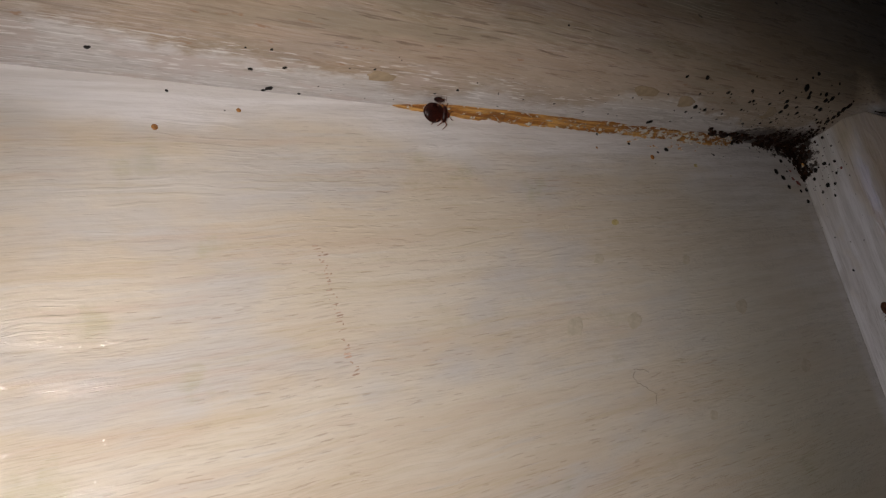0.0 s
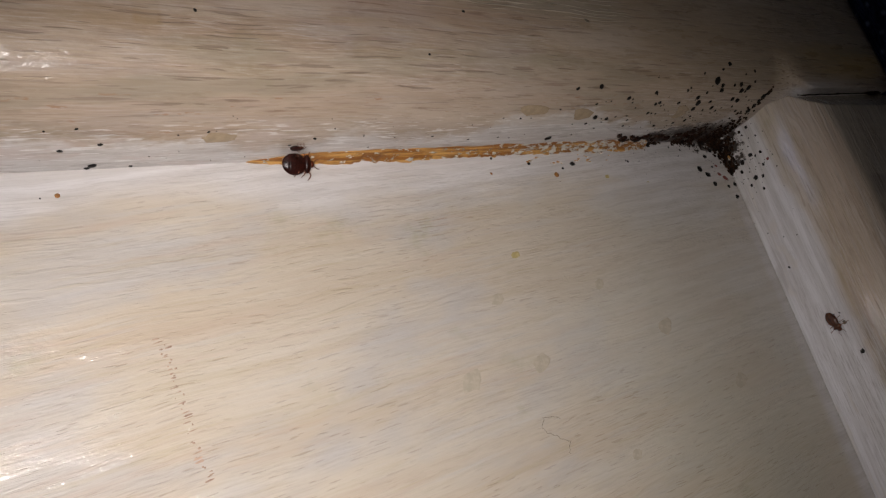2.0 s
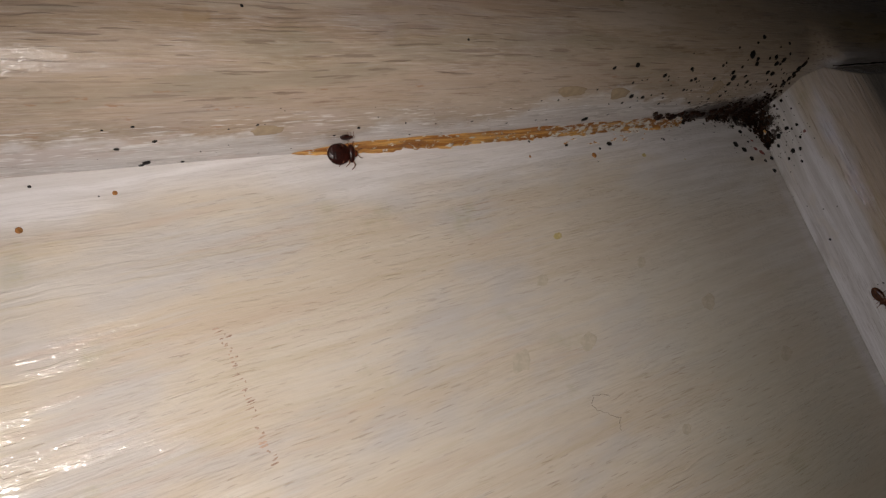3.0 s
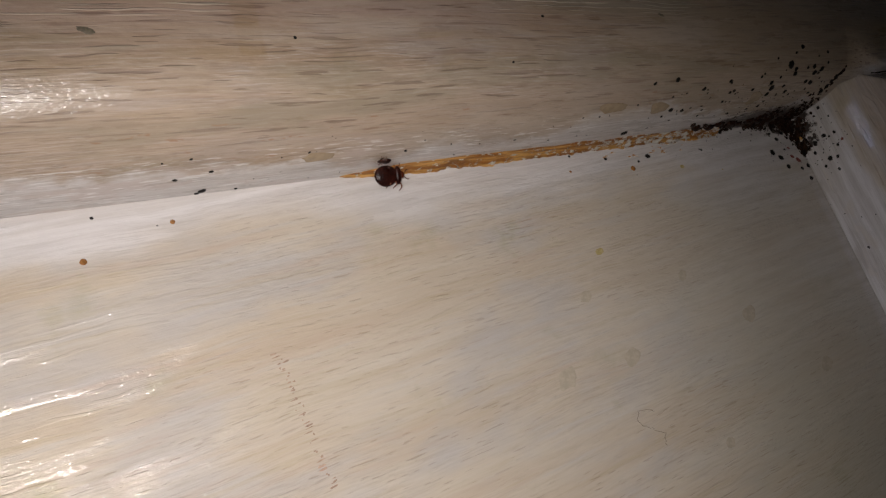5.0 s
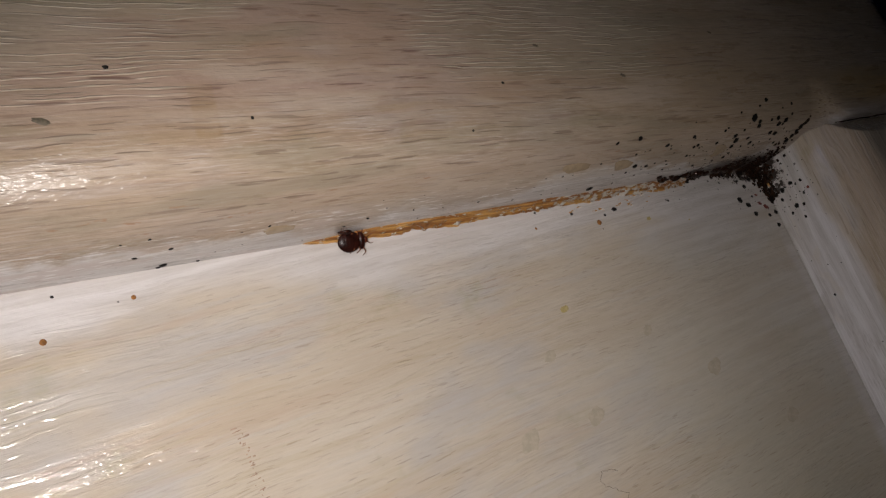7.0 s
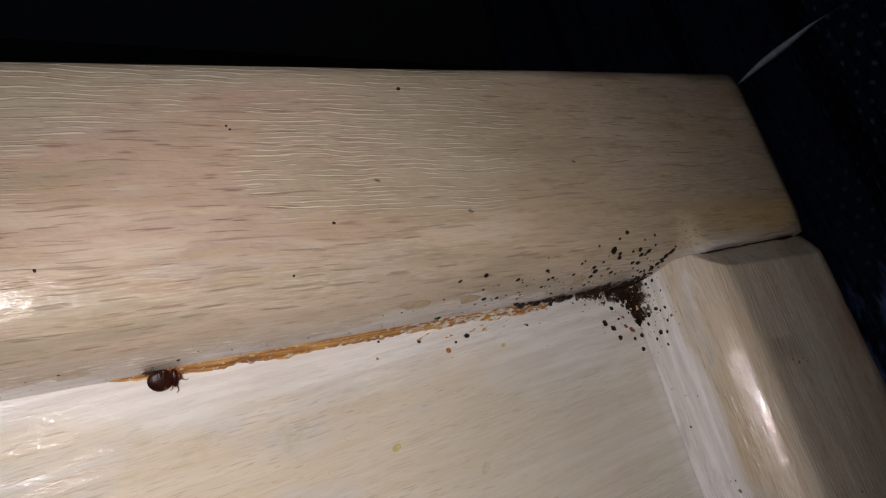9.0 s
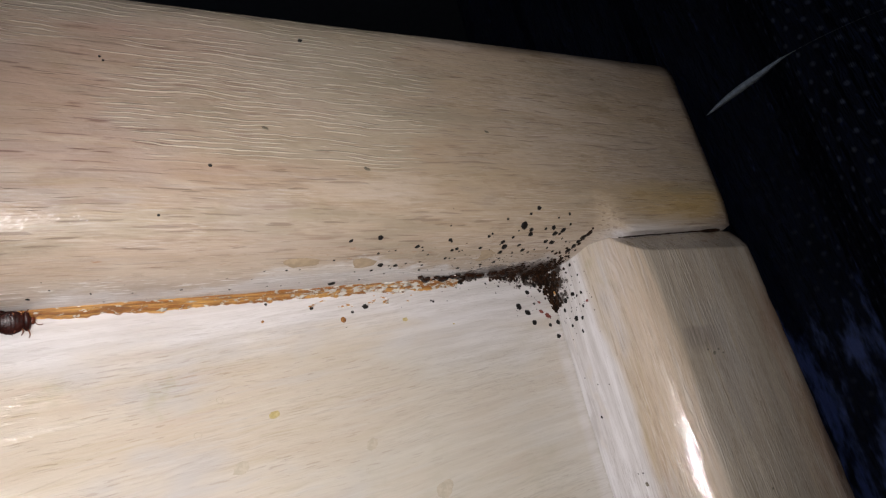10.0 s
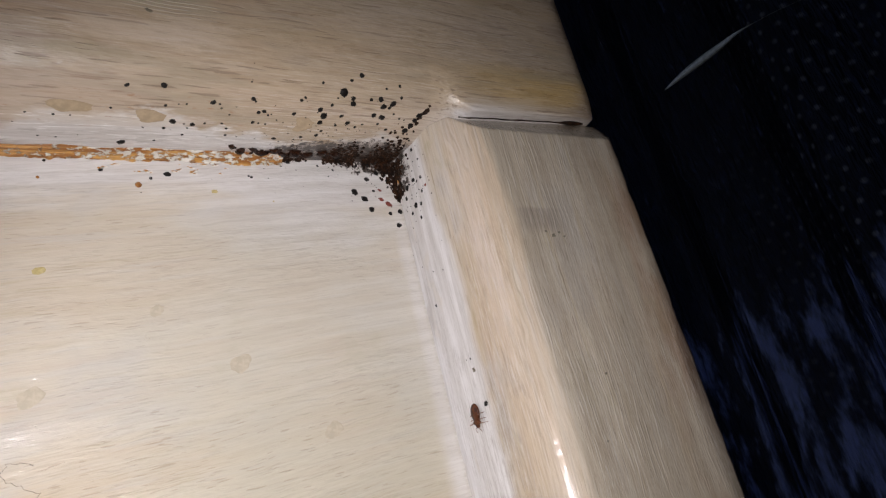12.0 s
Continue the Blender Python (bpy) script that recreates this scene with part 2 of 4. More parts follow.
    if zone == "rail":
        colour = k.mix(k.math("MULTIPLY", rough_zone, 0.45), colour, (0.44, 0.385, 0.285))
        pink = k.math("MULTIPLY", k.span(xw, -5.0, -8.5), k.span(slope, 6.2, 5.2))
        pink = k.math("MULTIPLY", pink, k.span(z, 0.7, 1.3))
        colour = k.mix(k.math("MULTIPLY", pink, k.span(broad, 0.35, 0.6, 0.3, 0.7)), colour, (0.45, 0.305, 0.235))
        pore = k.span(k.noise(p, along(1.0, 15), 2, 0.45, s(31)), 0.60, 0.67)
        pore = k.math("MULTIPLY", pore, k.math("MAXIMUM", k.math("MULTIPLY", pink, 0.9), k.span(patch, 0.45, 0.65, 0.0, 0.35)))
        colour = k.mix(k.math("MULTIPLY", pore, k.span(white, 0.0, 0.5, 1.0, 0.1)), colour, (0.21, 0.125, 0.095))
        cloud = k.noise(p, along(0.28, 1.6), 4, 0.6, s(32))
        colour = k.mix(k.math("MULTIPLY", k.span(cloud, 0.52, 0.68, 0.0, 0.6), k.span(white, 0.0, 0.6, 1.0, 0.0)), colour, (0.33, 0.275, 0.195))
        colour = k.mix(k.math("MULTIPLY", k.span(cloud, 0.46, 0.32, 0.0, 0.5), k.span(rough_zone, 0.0, 1.0, 1.0, 0.3)), colour, (0.58, 0.49, 0.40))
        # light caught on the ridges and shade beside them, painted into the colour
        colour = k.mix(k.math("MULTIPLY", lines, 0.7), colour, (0.80, 0.72, 0.59))
        colour = k.mix(k.math("MULTIPLY", groove_shade, 0.45), colour, (0.22, 0.18, 0.12))
    if zone == "stile":
        # the same painted ridge highlight and shade, fainter on the stile
        colour = k.mix(k.math("MULTIPLY", lines, 0.35), colour, (0.64, 0.57, 0.48))
        colour = k.mix(k.math("MULTIPLY", groove_shade, 0.30), colour, (0.26, 0.21, 0.16))
    if zone == "rail":
        colour = k.mix(k.math("MULTIPLY", tape, k.span(streak, 0.40, 0.60, 0.2, 0.7)), colour, (0.35, 0.235, 0.12))
        low = k.math("MULTIPLY", k.span(depth, 1.25, 0.9), k.span(x, -0.6, -2.0))
        tint = k.math("MULTIPLY", k.span(k.noise(q, (0.9, 2.4, 2.4), 4, 0.65, s(26)), 0.48, 0.62), k.math("MULTIPLY", low, k.span(x, -8.0, -10.0)))
        colour = k.mix(k.math("MULTIPLY", tint, 0.6), colour, (0.56, 0.46, 0.415))
        spots = k.math("MULTIPLY", k.span(k.noise(q, (2.2, 9, 9), 3, 0.65, s(27)), 0.64, 0.70), k.math("MULTIPLY", k.span(depth, 0.7, 0.95), k.span(depth, 1.6, 1.4)))
        colour = k.mix(k.math("MULTIPLY", spots, 0.7), colour, (0.36, 0.19, 0.10))
        pale = k.math("MULTIPLY", k.span(k.noise(p, along(2.2, 26), 2, 0.6, s(28)), 0.58, 0.66), low)
        colour = k.mix(k.math("MULTIPLY", pale, 0.65), colour, (0.90, 0.88, 0.87))
    colour = k.mix(k.math("MULTIPLY", marks, 0.68), colour, (0.27, 0.18, 0.12) if zone == "panel" else (0.20, 0.135, 0.10))
    if zone == "rail":
        wash = k.math("MULTIPLY", k.math("MULTIPLY", k.span(x, -2.6, -0.4), k.span(x, 0.5, -0.1)), k.span(depth, 0.95, 0.15))
        low_wash = k.math("MULTIPLY", k.math("MULTIPLY", k.span(x, -3.8, -3.0), k.span(x, 0.3, -0.3)), k.span(depth, 0.45, 0.15))
        colour = k.mix(k.math("MULTIPLY", low_wash, k.span(blot, 0.35, 0.6, 0.4, 0.8)), colour, (0.20, 0.105, 0.05))
        colour = k.mix(k.math("MULTIPLY", wash, k.span(streak, 0.3, 0.6, 0.5, 0.9)), colour, (0.085, 0.045, 0.025))
    colour = k.mix(k.math("MULTIPLY", stain, 0.93), colour, k.mix(k.span(stain, 0.2, 0.9), (0.15, 0.075, 0.035), (0.022, 0.012, 0.007)))
    k.put(k.bsdf.inputs["Base Color"], colour)
    k.put(k.bsdf.inputs["Roughness"], k.span(k.noise(p, along(1.2, 6), 3, 0.6, s(10)), 0.3, 0.7, 0.24, 0.40))
    k.put(k.bsdf.inputs["Specular IOR Level"], {"panel": 0.08, "rail": 0.3, "stile": 0.15}[zone])
    k.put(k.bsdf.inputs["Coat Weight"], {"panel": 0.9, "rail": 0.7, "stile": 0.9}[zone])
    k.put(k.bsdf.inputs["Coat Roughness"], {"panel": 0.12, "rail": 0.28, "stile": 0.06}[zone])
    ridge = k.math("MULTIPLY", k.span(sliver, 0.55, 0.73), k.span(patch, 0.38, 0.55))
    if zone == "rail":
        ridge = k.math("MULTIPLY", ridge, k.span(white, 0.0, 0.9, 0.25, 1.0))
    # the varnish film follows the coarse relief only; the wood below shows the fine grain too
    film = k.bump(lines, 0.00016 if zone == "rail" else 0.00005)
    film = k.bump(ridge, {"panel": 0.00006, "rail": 0.00008, "stile": 0.00003}[zone], film)
    film = k.bump(k.noise(q, (1.6, 1.6, 1.6), 2, 0.5, s(16)), {"panel": 0.00014, "rail": 0.00016, "stile": 0.00016}[zone], film)
    film = k.bump(k.noise(p, (3.5, 7, 7) if zone == "rail" else along(0.9, 20) if zone == "stile" else along(1.4, 12), 3, 0.6, s(17)), {"panel": 0.00003, "rail": 0.00007, "stile": 0.00006}[zone], film)
    film = k.bump(k.noise(q, along(3.0, 6), 4, 0.6, s(13)), {"panel": 0.00006, "rail": 0.00010, "stile": 0.00006}[zone], film)
    film = k.bump(k.noise(p, along(9, 20), 1, 0.5, s(24)), {"panel": 0.000008, "rail": 0.00002, "stile": 0.00002}[zone], film)
    # rows of tiny varnish beads along the grain
    row = k.span(k.noise(p, {"panel": along(0.4, 2.6), "rail": along(0.4, 3.2), "stile": along(0.3, 3.5)}[zone], 2, 0.55, s(30)), *((0.48, 0.60) if zone == "panel" else (0.46, 0.60, 0.4, 1.0)))
    beads = k.math("MULTIPLY", k.noise(p, {"panel": along(18, 28), "rail": along(12, 20), "stile": along(15, 30)}[zone], 1, 0.5, s(29)), row)
    gloss = k.bump(beads, {"panel": 0.00023, "rail": 0.00018, "stile": 0.00003}[zone], film)
    if zone == "stile":
        gloss = k.bump(k.noise(p, (2.5, 2.5, 8.0), 2, 0.5, s(33)), 0.00016, gloss)
    n = k.bump(fibre, 0.00005, film)
    n = k.bump(hairline, 0.000018, n)
    n = k.bump(marks, -0.00010, n)
    n = k.bump(k.noise(q, (40, 40, 40), 2, 0.6, s(9)), 0.000008, n)
    k.put(k.bsdf.inputs["Normal"], n)
    k.put(k.bsdf.inputs["Coat Normal"], gloss)
    return k.mat


def plain(name, colour, rough=0.5, vary=0.3, scale=30.0, bump=0.0002, second=None, **extra):
    """A two-tone noisy material for small things and for the dark room. scale per centimetre."""
    k = Nodes(name)
    p = k.coords()
    a = k.noise(p, (scale,) * 3, 4, 0.6)
    b = k.noise(p, (scale * 0.17,) * 3, 2, 0.5, (3, 1, 7))
    dark = second or tuple(c * (1 - vary) for c in colour)
    c = k.mix(k.span(a, 0.35, 0.65), colour, dark)
    c = k.mix(k.span(b, 0.45, 0.7, 0, vary), c, tuple(min(1, v * 1.5) for v in colour))
    k.put(k.bsdf.inputs["Base Color"], c)
    k.put(k.bsdf.inputs["Roughness"], k.span(b, 0.3, 0.7, rough * 0.8, min(1, rough * 1.2)))
    k.put(k.bsdf.inputs["Normal"], k.bump(a, bump))
    for key, value in extra.items():
        k.put(k.bsdf.inputs[key.replace("_", " ")], value)
    return k.mat


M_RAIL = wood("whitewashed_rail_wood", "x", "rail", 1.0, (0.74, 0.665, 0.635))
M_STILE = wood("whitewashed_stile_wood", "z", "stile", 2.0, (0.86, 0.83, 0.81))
M_PANEL = wood("whitewashed_panel_wood", "x", "panel", 3.0, (0.95, 0.945, 0.955), 5.5)
M_DROP = plain("dried_black_dropping", (0.007, 0.005, 0.004), 0.55, 0.5, 60, 0.00004, Specular_IOR_Level=0.25)
M_RED = plain("dried_blood", (0.22, 0.05, 0.035), 0.4, 0.4, 60, 0.00003)
M_AMBER = plain("amber_resin", (0.34, 0.15, 0.045), 0.12, 0.45, 30, 0.00002)
M_YELLOW = plain("yellow_varnish_drip", (0.55, 0.44, 0.20), 0.3, 0.2, 25, 0.00002)
M_RUN = plain("tan_varnish_run", (0.46, 0.35, 0.23), 0.18, 0.2, 9, 0.00004)
M_FAINT = plain("faint_brown_stain", (0.565, 0.49, 0.38), 0.25, 0.15, 8, 0.00002)
M_OLIVE = plain("olive_smear", (0.17, 0.142, 0.10), 0.5, 0.4, 40, 0.00004)
M_CRUST = plain("brown_black_crust", (0.006, 0.0035, 0.0025), 0.6, 0.5, 14, 0.0003, (0.045, 0.018, 0.007), Specular_IOR_Level=0.15)
M_HUSK = plain("glossy_brown_husk", (0.008, 0.004, 0.003), 0.12, 0.3, 12, 0.0003, (0.030, 0.011, 0.005))
M_HAIR = plain("dark_hair", (0.12, 0.085, 0.06), 0.4)
M_SCRATCH = plain("brown_scratch", (0.44, 0.31, 0.23), 0.5, 0.5, 20, 0.00003, (0.26, 0.16, 0.11))
M_BUG = plain("dark_bug_shell", (0.030, 0.006, 0.0035), 0.33, 0.5, 40, 0.00003, (0.006, 0.0022, 0.002), Specular_IOR_Level=0.22)
M_BUG_RED = plain("red_brown_bug_shell", (0.11, 0.025, 0.010), 0.22, 0.4, 25, 0.00003)
M_LEG = plain("amber_brown_leg", (0.16, 0.050, 0.018), 0.3, 0.3, 25, 0.00001)
M_NYMPH = plain("brown_nymph_shell", (0.10, 0.032, 0.012), 0.2, 0.5, 25, 0.00003, (0.035, 0.012, 0.006))
M_WALL = plain("dark_wall_paint", (0.05, 0.05, 0.045), 0.8, 0.3, 0.4, 0.0004)
M_FLOOR = plain("dark_floor_boards", (0.06, 0.04, 0.03), 0.5, 0.4, 0.6, 0.0004)
M_CEIL = plain("ceiling_paint", (0.3, 0.3, 0.29), 0.9, 0.1, 0.4, 0.0003)
M_STREAK = plain("pale_grey_green", (0.80, 0.85, 0.76), 0.35, 0.3, 3, 0.0002)
M_PHONE = plain("black_phone_case", (0.01, 0.01, 0.01), 0.5, 0.2, 10)


def bare_orange_wood():
    k = Nodes("bare_orange_wood")
    p = k.coords()
    x = k.node("ShaderNodeSeparateXYZ", Vector=p).outputs[0]
    a = k.noise(p, (0.9, 16, 16), 4, 0.65)
    b = k.noise(p, (7, 13, 13), 4, 0.65, (2, 5, 1))
    c = k.mix(k.span(a, 0.40, 0.58), (0.70, 0.38, 0.11), (0.34, 0.13, 0.025))
    c = k.mix(k.span(k.noise(p, (1.1, 3, 3), 2), 0.55, 0.7, 0, 0.6), c, (0.20, 0.075, 0.02))
    limit = k.span(x, -8.5, -4.0, 0.59, 0.48)
    flake = k.span(k.math("SUBTRACT", b, limit), 0.0, 0.05)
    c = k.mix(flake, c, (0.82, 0.76, 0.68))
    k.put(k.bsdf.inputs["Base Color"], c)
    k.put(k.bsdf.inputs["Roughness"], 0.45)
    k.put(k.bsdf.inputs["Normal"], k.bump(k.math("ADD", a, flake), 0.0006))
    return k.mat


def dotted_cloth():
    k = Nodes("navy_dotted_cloth")
    c = k.node("ShaderNodeTexCoord").outputs["UV"]
    m = k.node("ShaderNodeMapping", Vector=c)
    m.inputs["Scale"].default_value = (1, 1, 1)
    sep = k.node("ShaderNodeSeparateXYZ", Vector=m.outputs[0])
    u, v = sep.outputs[0], sep.outputs[1]
    dot = None
    for shift in (0.0, 0.5):
        fu = k.math("MULTIPLY", k.math("SUBTRACT", k.math("FRACT", k.math("ADD", u, shift)), 0.5), 0.6)
        fv = k.math("SUBTRACT", k.math("FRACT", k.math("ADD", v, shift)), 0.5)
        d = k.math("SQRT", k.math("ADD", k.math("MULTIPLY", fu, fu), k.math("MULTIPLY", fv, fv)))
        one = k.span(d, 0.03, 0.13, 1.0, 0.0)
        dot = one if dot is None else k.math("MAXIMUM", dot, one)
    cy, cz = k.node("ShaderNodeSeparateXYZ", Vector=k.coords()).outputs[1:]
    dot = k.math("MULTIPLY", dot, k.span(k.math("ADD", cy, k.math("MULTIPLY", k.noise(k.coords(), (0.1, 0.1, 0.1)), 12.0)), 36.0, 22.0))
    # blue sheen of the folds painted into the cloth colour, fading upwards
    painted_sheen = k.math("ADD", k.noise(k.coords(), (0.6, 0.6, 0.16), 4, 0.6), k.span(cz, 11.0, 2.0, -0.12, 0.09))
    ground = k.mix(k.span(painted_sheen, 0.54, 0.74), (0.045, 0.045, 0.052), (0.46, 0.56, 1.0))
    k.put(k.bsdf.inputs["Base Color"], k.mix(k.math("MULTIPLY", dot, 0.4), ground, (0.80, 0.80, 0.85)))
    k.put(k.bsdf.inputs["Roughness"], 0.38)
    k.put(k.bsdf.inputs["Specular IOR Level"], 0.9)
    k.put(k.bsdf.inputs["Specular Tint"], (0.35, 0.5, 1.0))
    n = k.bump(k.noise(k.coords(), (0.6, 0.6, 0.12), 4, 0.65, (4, 2, 1)), 0.02)
    k.put(k.bsdf.inputs["Normal"], k.bump(k.noise(k.coords(), (8, 8, 8), 2), 0.0004, n))
    return k.mat


M_BARE = bare_orange_wood()
M_CLOTH = dotted_cloth()


def glow():
    k = Nodes("white_led")
    k.put(k.bsdf.inputs["Base Color"], (0.8, 0.8, 0.8))
    k.put(k.bsdf.inputs["Emission Color"], (1.0, 0.95, 0.943))
    k.put(k.bsdf.inputs["Emission Strength"], LAMP_STRENGTH)
    return k.mat


M_LED = glow()


def cool_glow():
    k = Nodes("cool_white_shade")
    k.put(k.bsdf.inputs["Base Color"], (0.7, 0.7, 0.75))
    k.put(k.bsdf.inputs["Emission Color"], (0.55, 0.66, 1.0))
    k.put(k.bsdf.inputs["Emission Strength"], 26.0)
    return k.mat


M_COOL = cool_glow()


# ---- mesh helpers ----
def part(name, bm, material, parent=None, label="", smooth=True):
    mesh = bpy.data.meshes.new(name)
    bm.normal_update()
    bm.to_mesh(mesh)
    bm.free()
    mesh.materials.append(material)
    for f in mesh.polygons:
        f.use_smooth = smooth
    ob = new(name, mesh)
    ob.parent = parent
    return tagged(ob, label)


def W(x, y, z):
    """Centimetres from the inner corner of the frame to the world's metres."""
    return Vector((x * CM, y * CM, H + z * CM))


def grid(bm, rows, close=False):
    """Quads between rows of equal numbers of points."""
    vs = [[bm.verts.new(p) for p in row] for row in rows]
    n = len(vs[0])
    for a, b in zip(vs, vs[1:]):
        for i in range(n if close else n - 1):
            bm.faces.new((a[i], a[(i + 1) % n], b[(i + 1) % n], b[i]))
    return vs


def box(bm, lo, hi, bevel=0.0):
    r = bmesh.ops.create_cube(bm, size=1.0, matrix=Matrix.Translation((Vector(lo) + Vector(hi)) / 2) @ Matrix.Diagonal((*(Vector(hi) - Vector(lo)), 1)))
    if bevel:
        es = list({e for v in r["verts"] for e in v.link_edges})
        bmesh.ops.bevel(bm, geom=es, offset=bevel, segments=3, affect="EDGES", profile=0.5)


def smooth_line(points, n=6):
    """Catmull-Rom through the points."""
    pts = [Vector(q) for q in points]
    pts = [pts[0]] + pts + [pts[-1]]
    out = []
    for a, b, c, d in zip(pts, pts[1:], pts[2:], pts[3:]):
        for i in range(n):
            t = i / n
            out.append(0.5 * (2 * b + (c - a) * t + (2 * a - 5 * b + 4 * c - d) * t * t + (3 * b - a - 3 * c + d) * t ** 3))
    return out + [pts[-1]]


def tube(bm, points, radii, sides=8):
    """A tapered tube along world points, capped."""
    pts = [Vector(q) for q in points]
    rings = []
    side = None
    for i, q in enumerate(pts):
        way = (pts[min(i + 1, len(pts) - 1)] - pts[max(i - 1, 0)]).normalized()
        side = (side - way * side.dot(way)).normalized() if side else way.orthogonal().normalized()
        up = way.cross(side)
        rings.append([q + radii[i] * (math.cos(a) * side + math.sin(a) * up) for a in (2 * math.pi * k / sides for k in range(sides))])
    vs = grid(bm, rings, close=True)
    bm.faces.new(vs[0][::-1])
    bm.faces.new(vs[-1])


def blob(bm, m, flat, rng, seg=10, rings=5, rough=0.18):
    """A lumpy dome, radius 1 in its own x and y, height flat along z; m places and scales it."""
    off = [1 + rng.uniform(-rough, rough) for _ in range(seg)]
    rows = []
    for j in range(rings):
        a = math.pi / 2 * j / rings
        rows.append([m @ Vector((math.cos(t) * math.cos(a) * off[i], math.sin(t) * math.cos(a) * off[i], flat * math.sin(a) - 0.02))
                     for i, t in enumerate(2 * math.pi * q / seg for q in range(seg))])
    vs = grid(bm, rows, close=True)
    tip = bm.verts.new(m @ Vector((0, 0, flat)))
    for i in range(seg):
        bm.faces.new((vs[-1][i], vs[-1][(i + 1) % seg], tip))


def ellipsoid(bm, m, seg=16, rings=10):
    bmesh.ops.create_uvsphere(bm, u_segments=seg, v_segments=rings, radius=1.0, matrix=m)


def oriented(place, ahead, up):
    """A pose with x ahead and z up along the given directions."""
    z = Vector(up).normalized()
    x = Vector(ahead)
    x = (x - z * x.dot(z)).normalized()
    y = z.cross(x)
    m = Matrix((x, y, z)).transposed().to_4x4()
    m.translation = place
    return m


# ---- profiles of the frame (offset from the opening, height over the panel), in centimetres ----
RAIL = [tuple(q) for q in smooth_line([(0, 0, 0), (-.03, .5, 0), (0, .95, 0), (.11, 1.34, 0), (.29, 1.67, 0), (.55, 1.87, 0), (.95, 1.99, 0), (1.45, 2.03, 0)])]
STILE = [tuple(q) for q in smooth_line([(.057, 0, 0), (.07, .3, 0), (.10, .62, 0), (.15, 1.0, 0), (.22, 1.27, 0), (.33, 1.50, 0), (.50, 1.76, 0), (.60, 1.88, 0), (.70, 1.955, 0), (.80, 2.01, 0), (.92, 2.055, 0), (1.15, 2.08, 0)])]


def rise(x):
    """The joint over the stile climbs a little towards its outer end."""
    return 0.05 * max(0.0, min(x, 3.95) - 0.6)


def base(x):
    """The rail's lower edge runs a little out of level."""
    return 0.028 * (min(max(x, -18), 0.4) + 3.2) + rise(x)


def along_profile(profile, s):
    for a, b in zip(profile, profile[1:]):
        step = math.hypot(b[0] - a[0], b[1] - a[1])
        if s <= step or b is profile[-1]:
            k = s / step
            return a[0] + (b[0] - a[0]) * k, a[1] + (b[1] - a[1]) * k, (b[0] - a[0]) / step, (b[1] - a[1]) / step
        s -= step


def on_rail(x, s):
    """Place and outward normal on the rail, s centimetres up its moulding from the panel."""
    d, h, td, th = along_profile(RAIL + [(4.3, 2.03, 0)], s + 0.065 * min(1, max(0, s - 1)))
    return W(x, -h, base(x) + d), Vector((0, -td, -th))


def on_stile(z, s):
    d, h, td, th = along_profile(STILE + [(4.1, 2.08, 0)], s - 0.07 * min(1, max(0, s - 1)))
    return W(d, -h, z), Vector((-th, -td, 0))


def on_panel(x, z):
    return W(x, 0, z), Vector((0, -1, 0))


# ---- the room ----
def room():
    def slab(name, lo, hi, mat, label):
        bm = bmesh.new()
        box(bm, lo, hi)
        return tagged(part(name, bm, mat, None, "", False), label, "wall" if "wall" in name else name, "", "structure")
    slab("floor", (-2.0, -1.9, -0.1), (1.9, 2.0, 0.0), M_FLOOR, "dark wooden floor of an unlit bedroom")
    slab("ceiling", (-2.0, -1.9, 2.4), (1.9, 2.0, 2.5), M_CEIL, "plain painted ceiling of the dark room")
    slab("wall_north", (-2.0, 1.9, 0.0), (1.9, 2.0, 2.4), M_WALL, "dark painted wall behind the headboard")
    slab("wall_south", (-2.0, -1.9, 0.0), (1.9, -1.8, 2.4), M_WALL, "dark painted wall facing the headboard")
    slab("wall_west", (-2.0, -1.8, 0.0), (-1.9, 1.9, 2.4), M_WALL, "dark painted side wall of the room")
    slab("wall_east", (1.8, -1.8, 0.0), (1.9, 1.9, 2.4), M_WALL, "dark painted side wall beside the curtain")


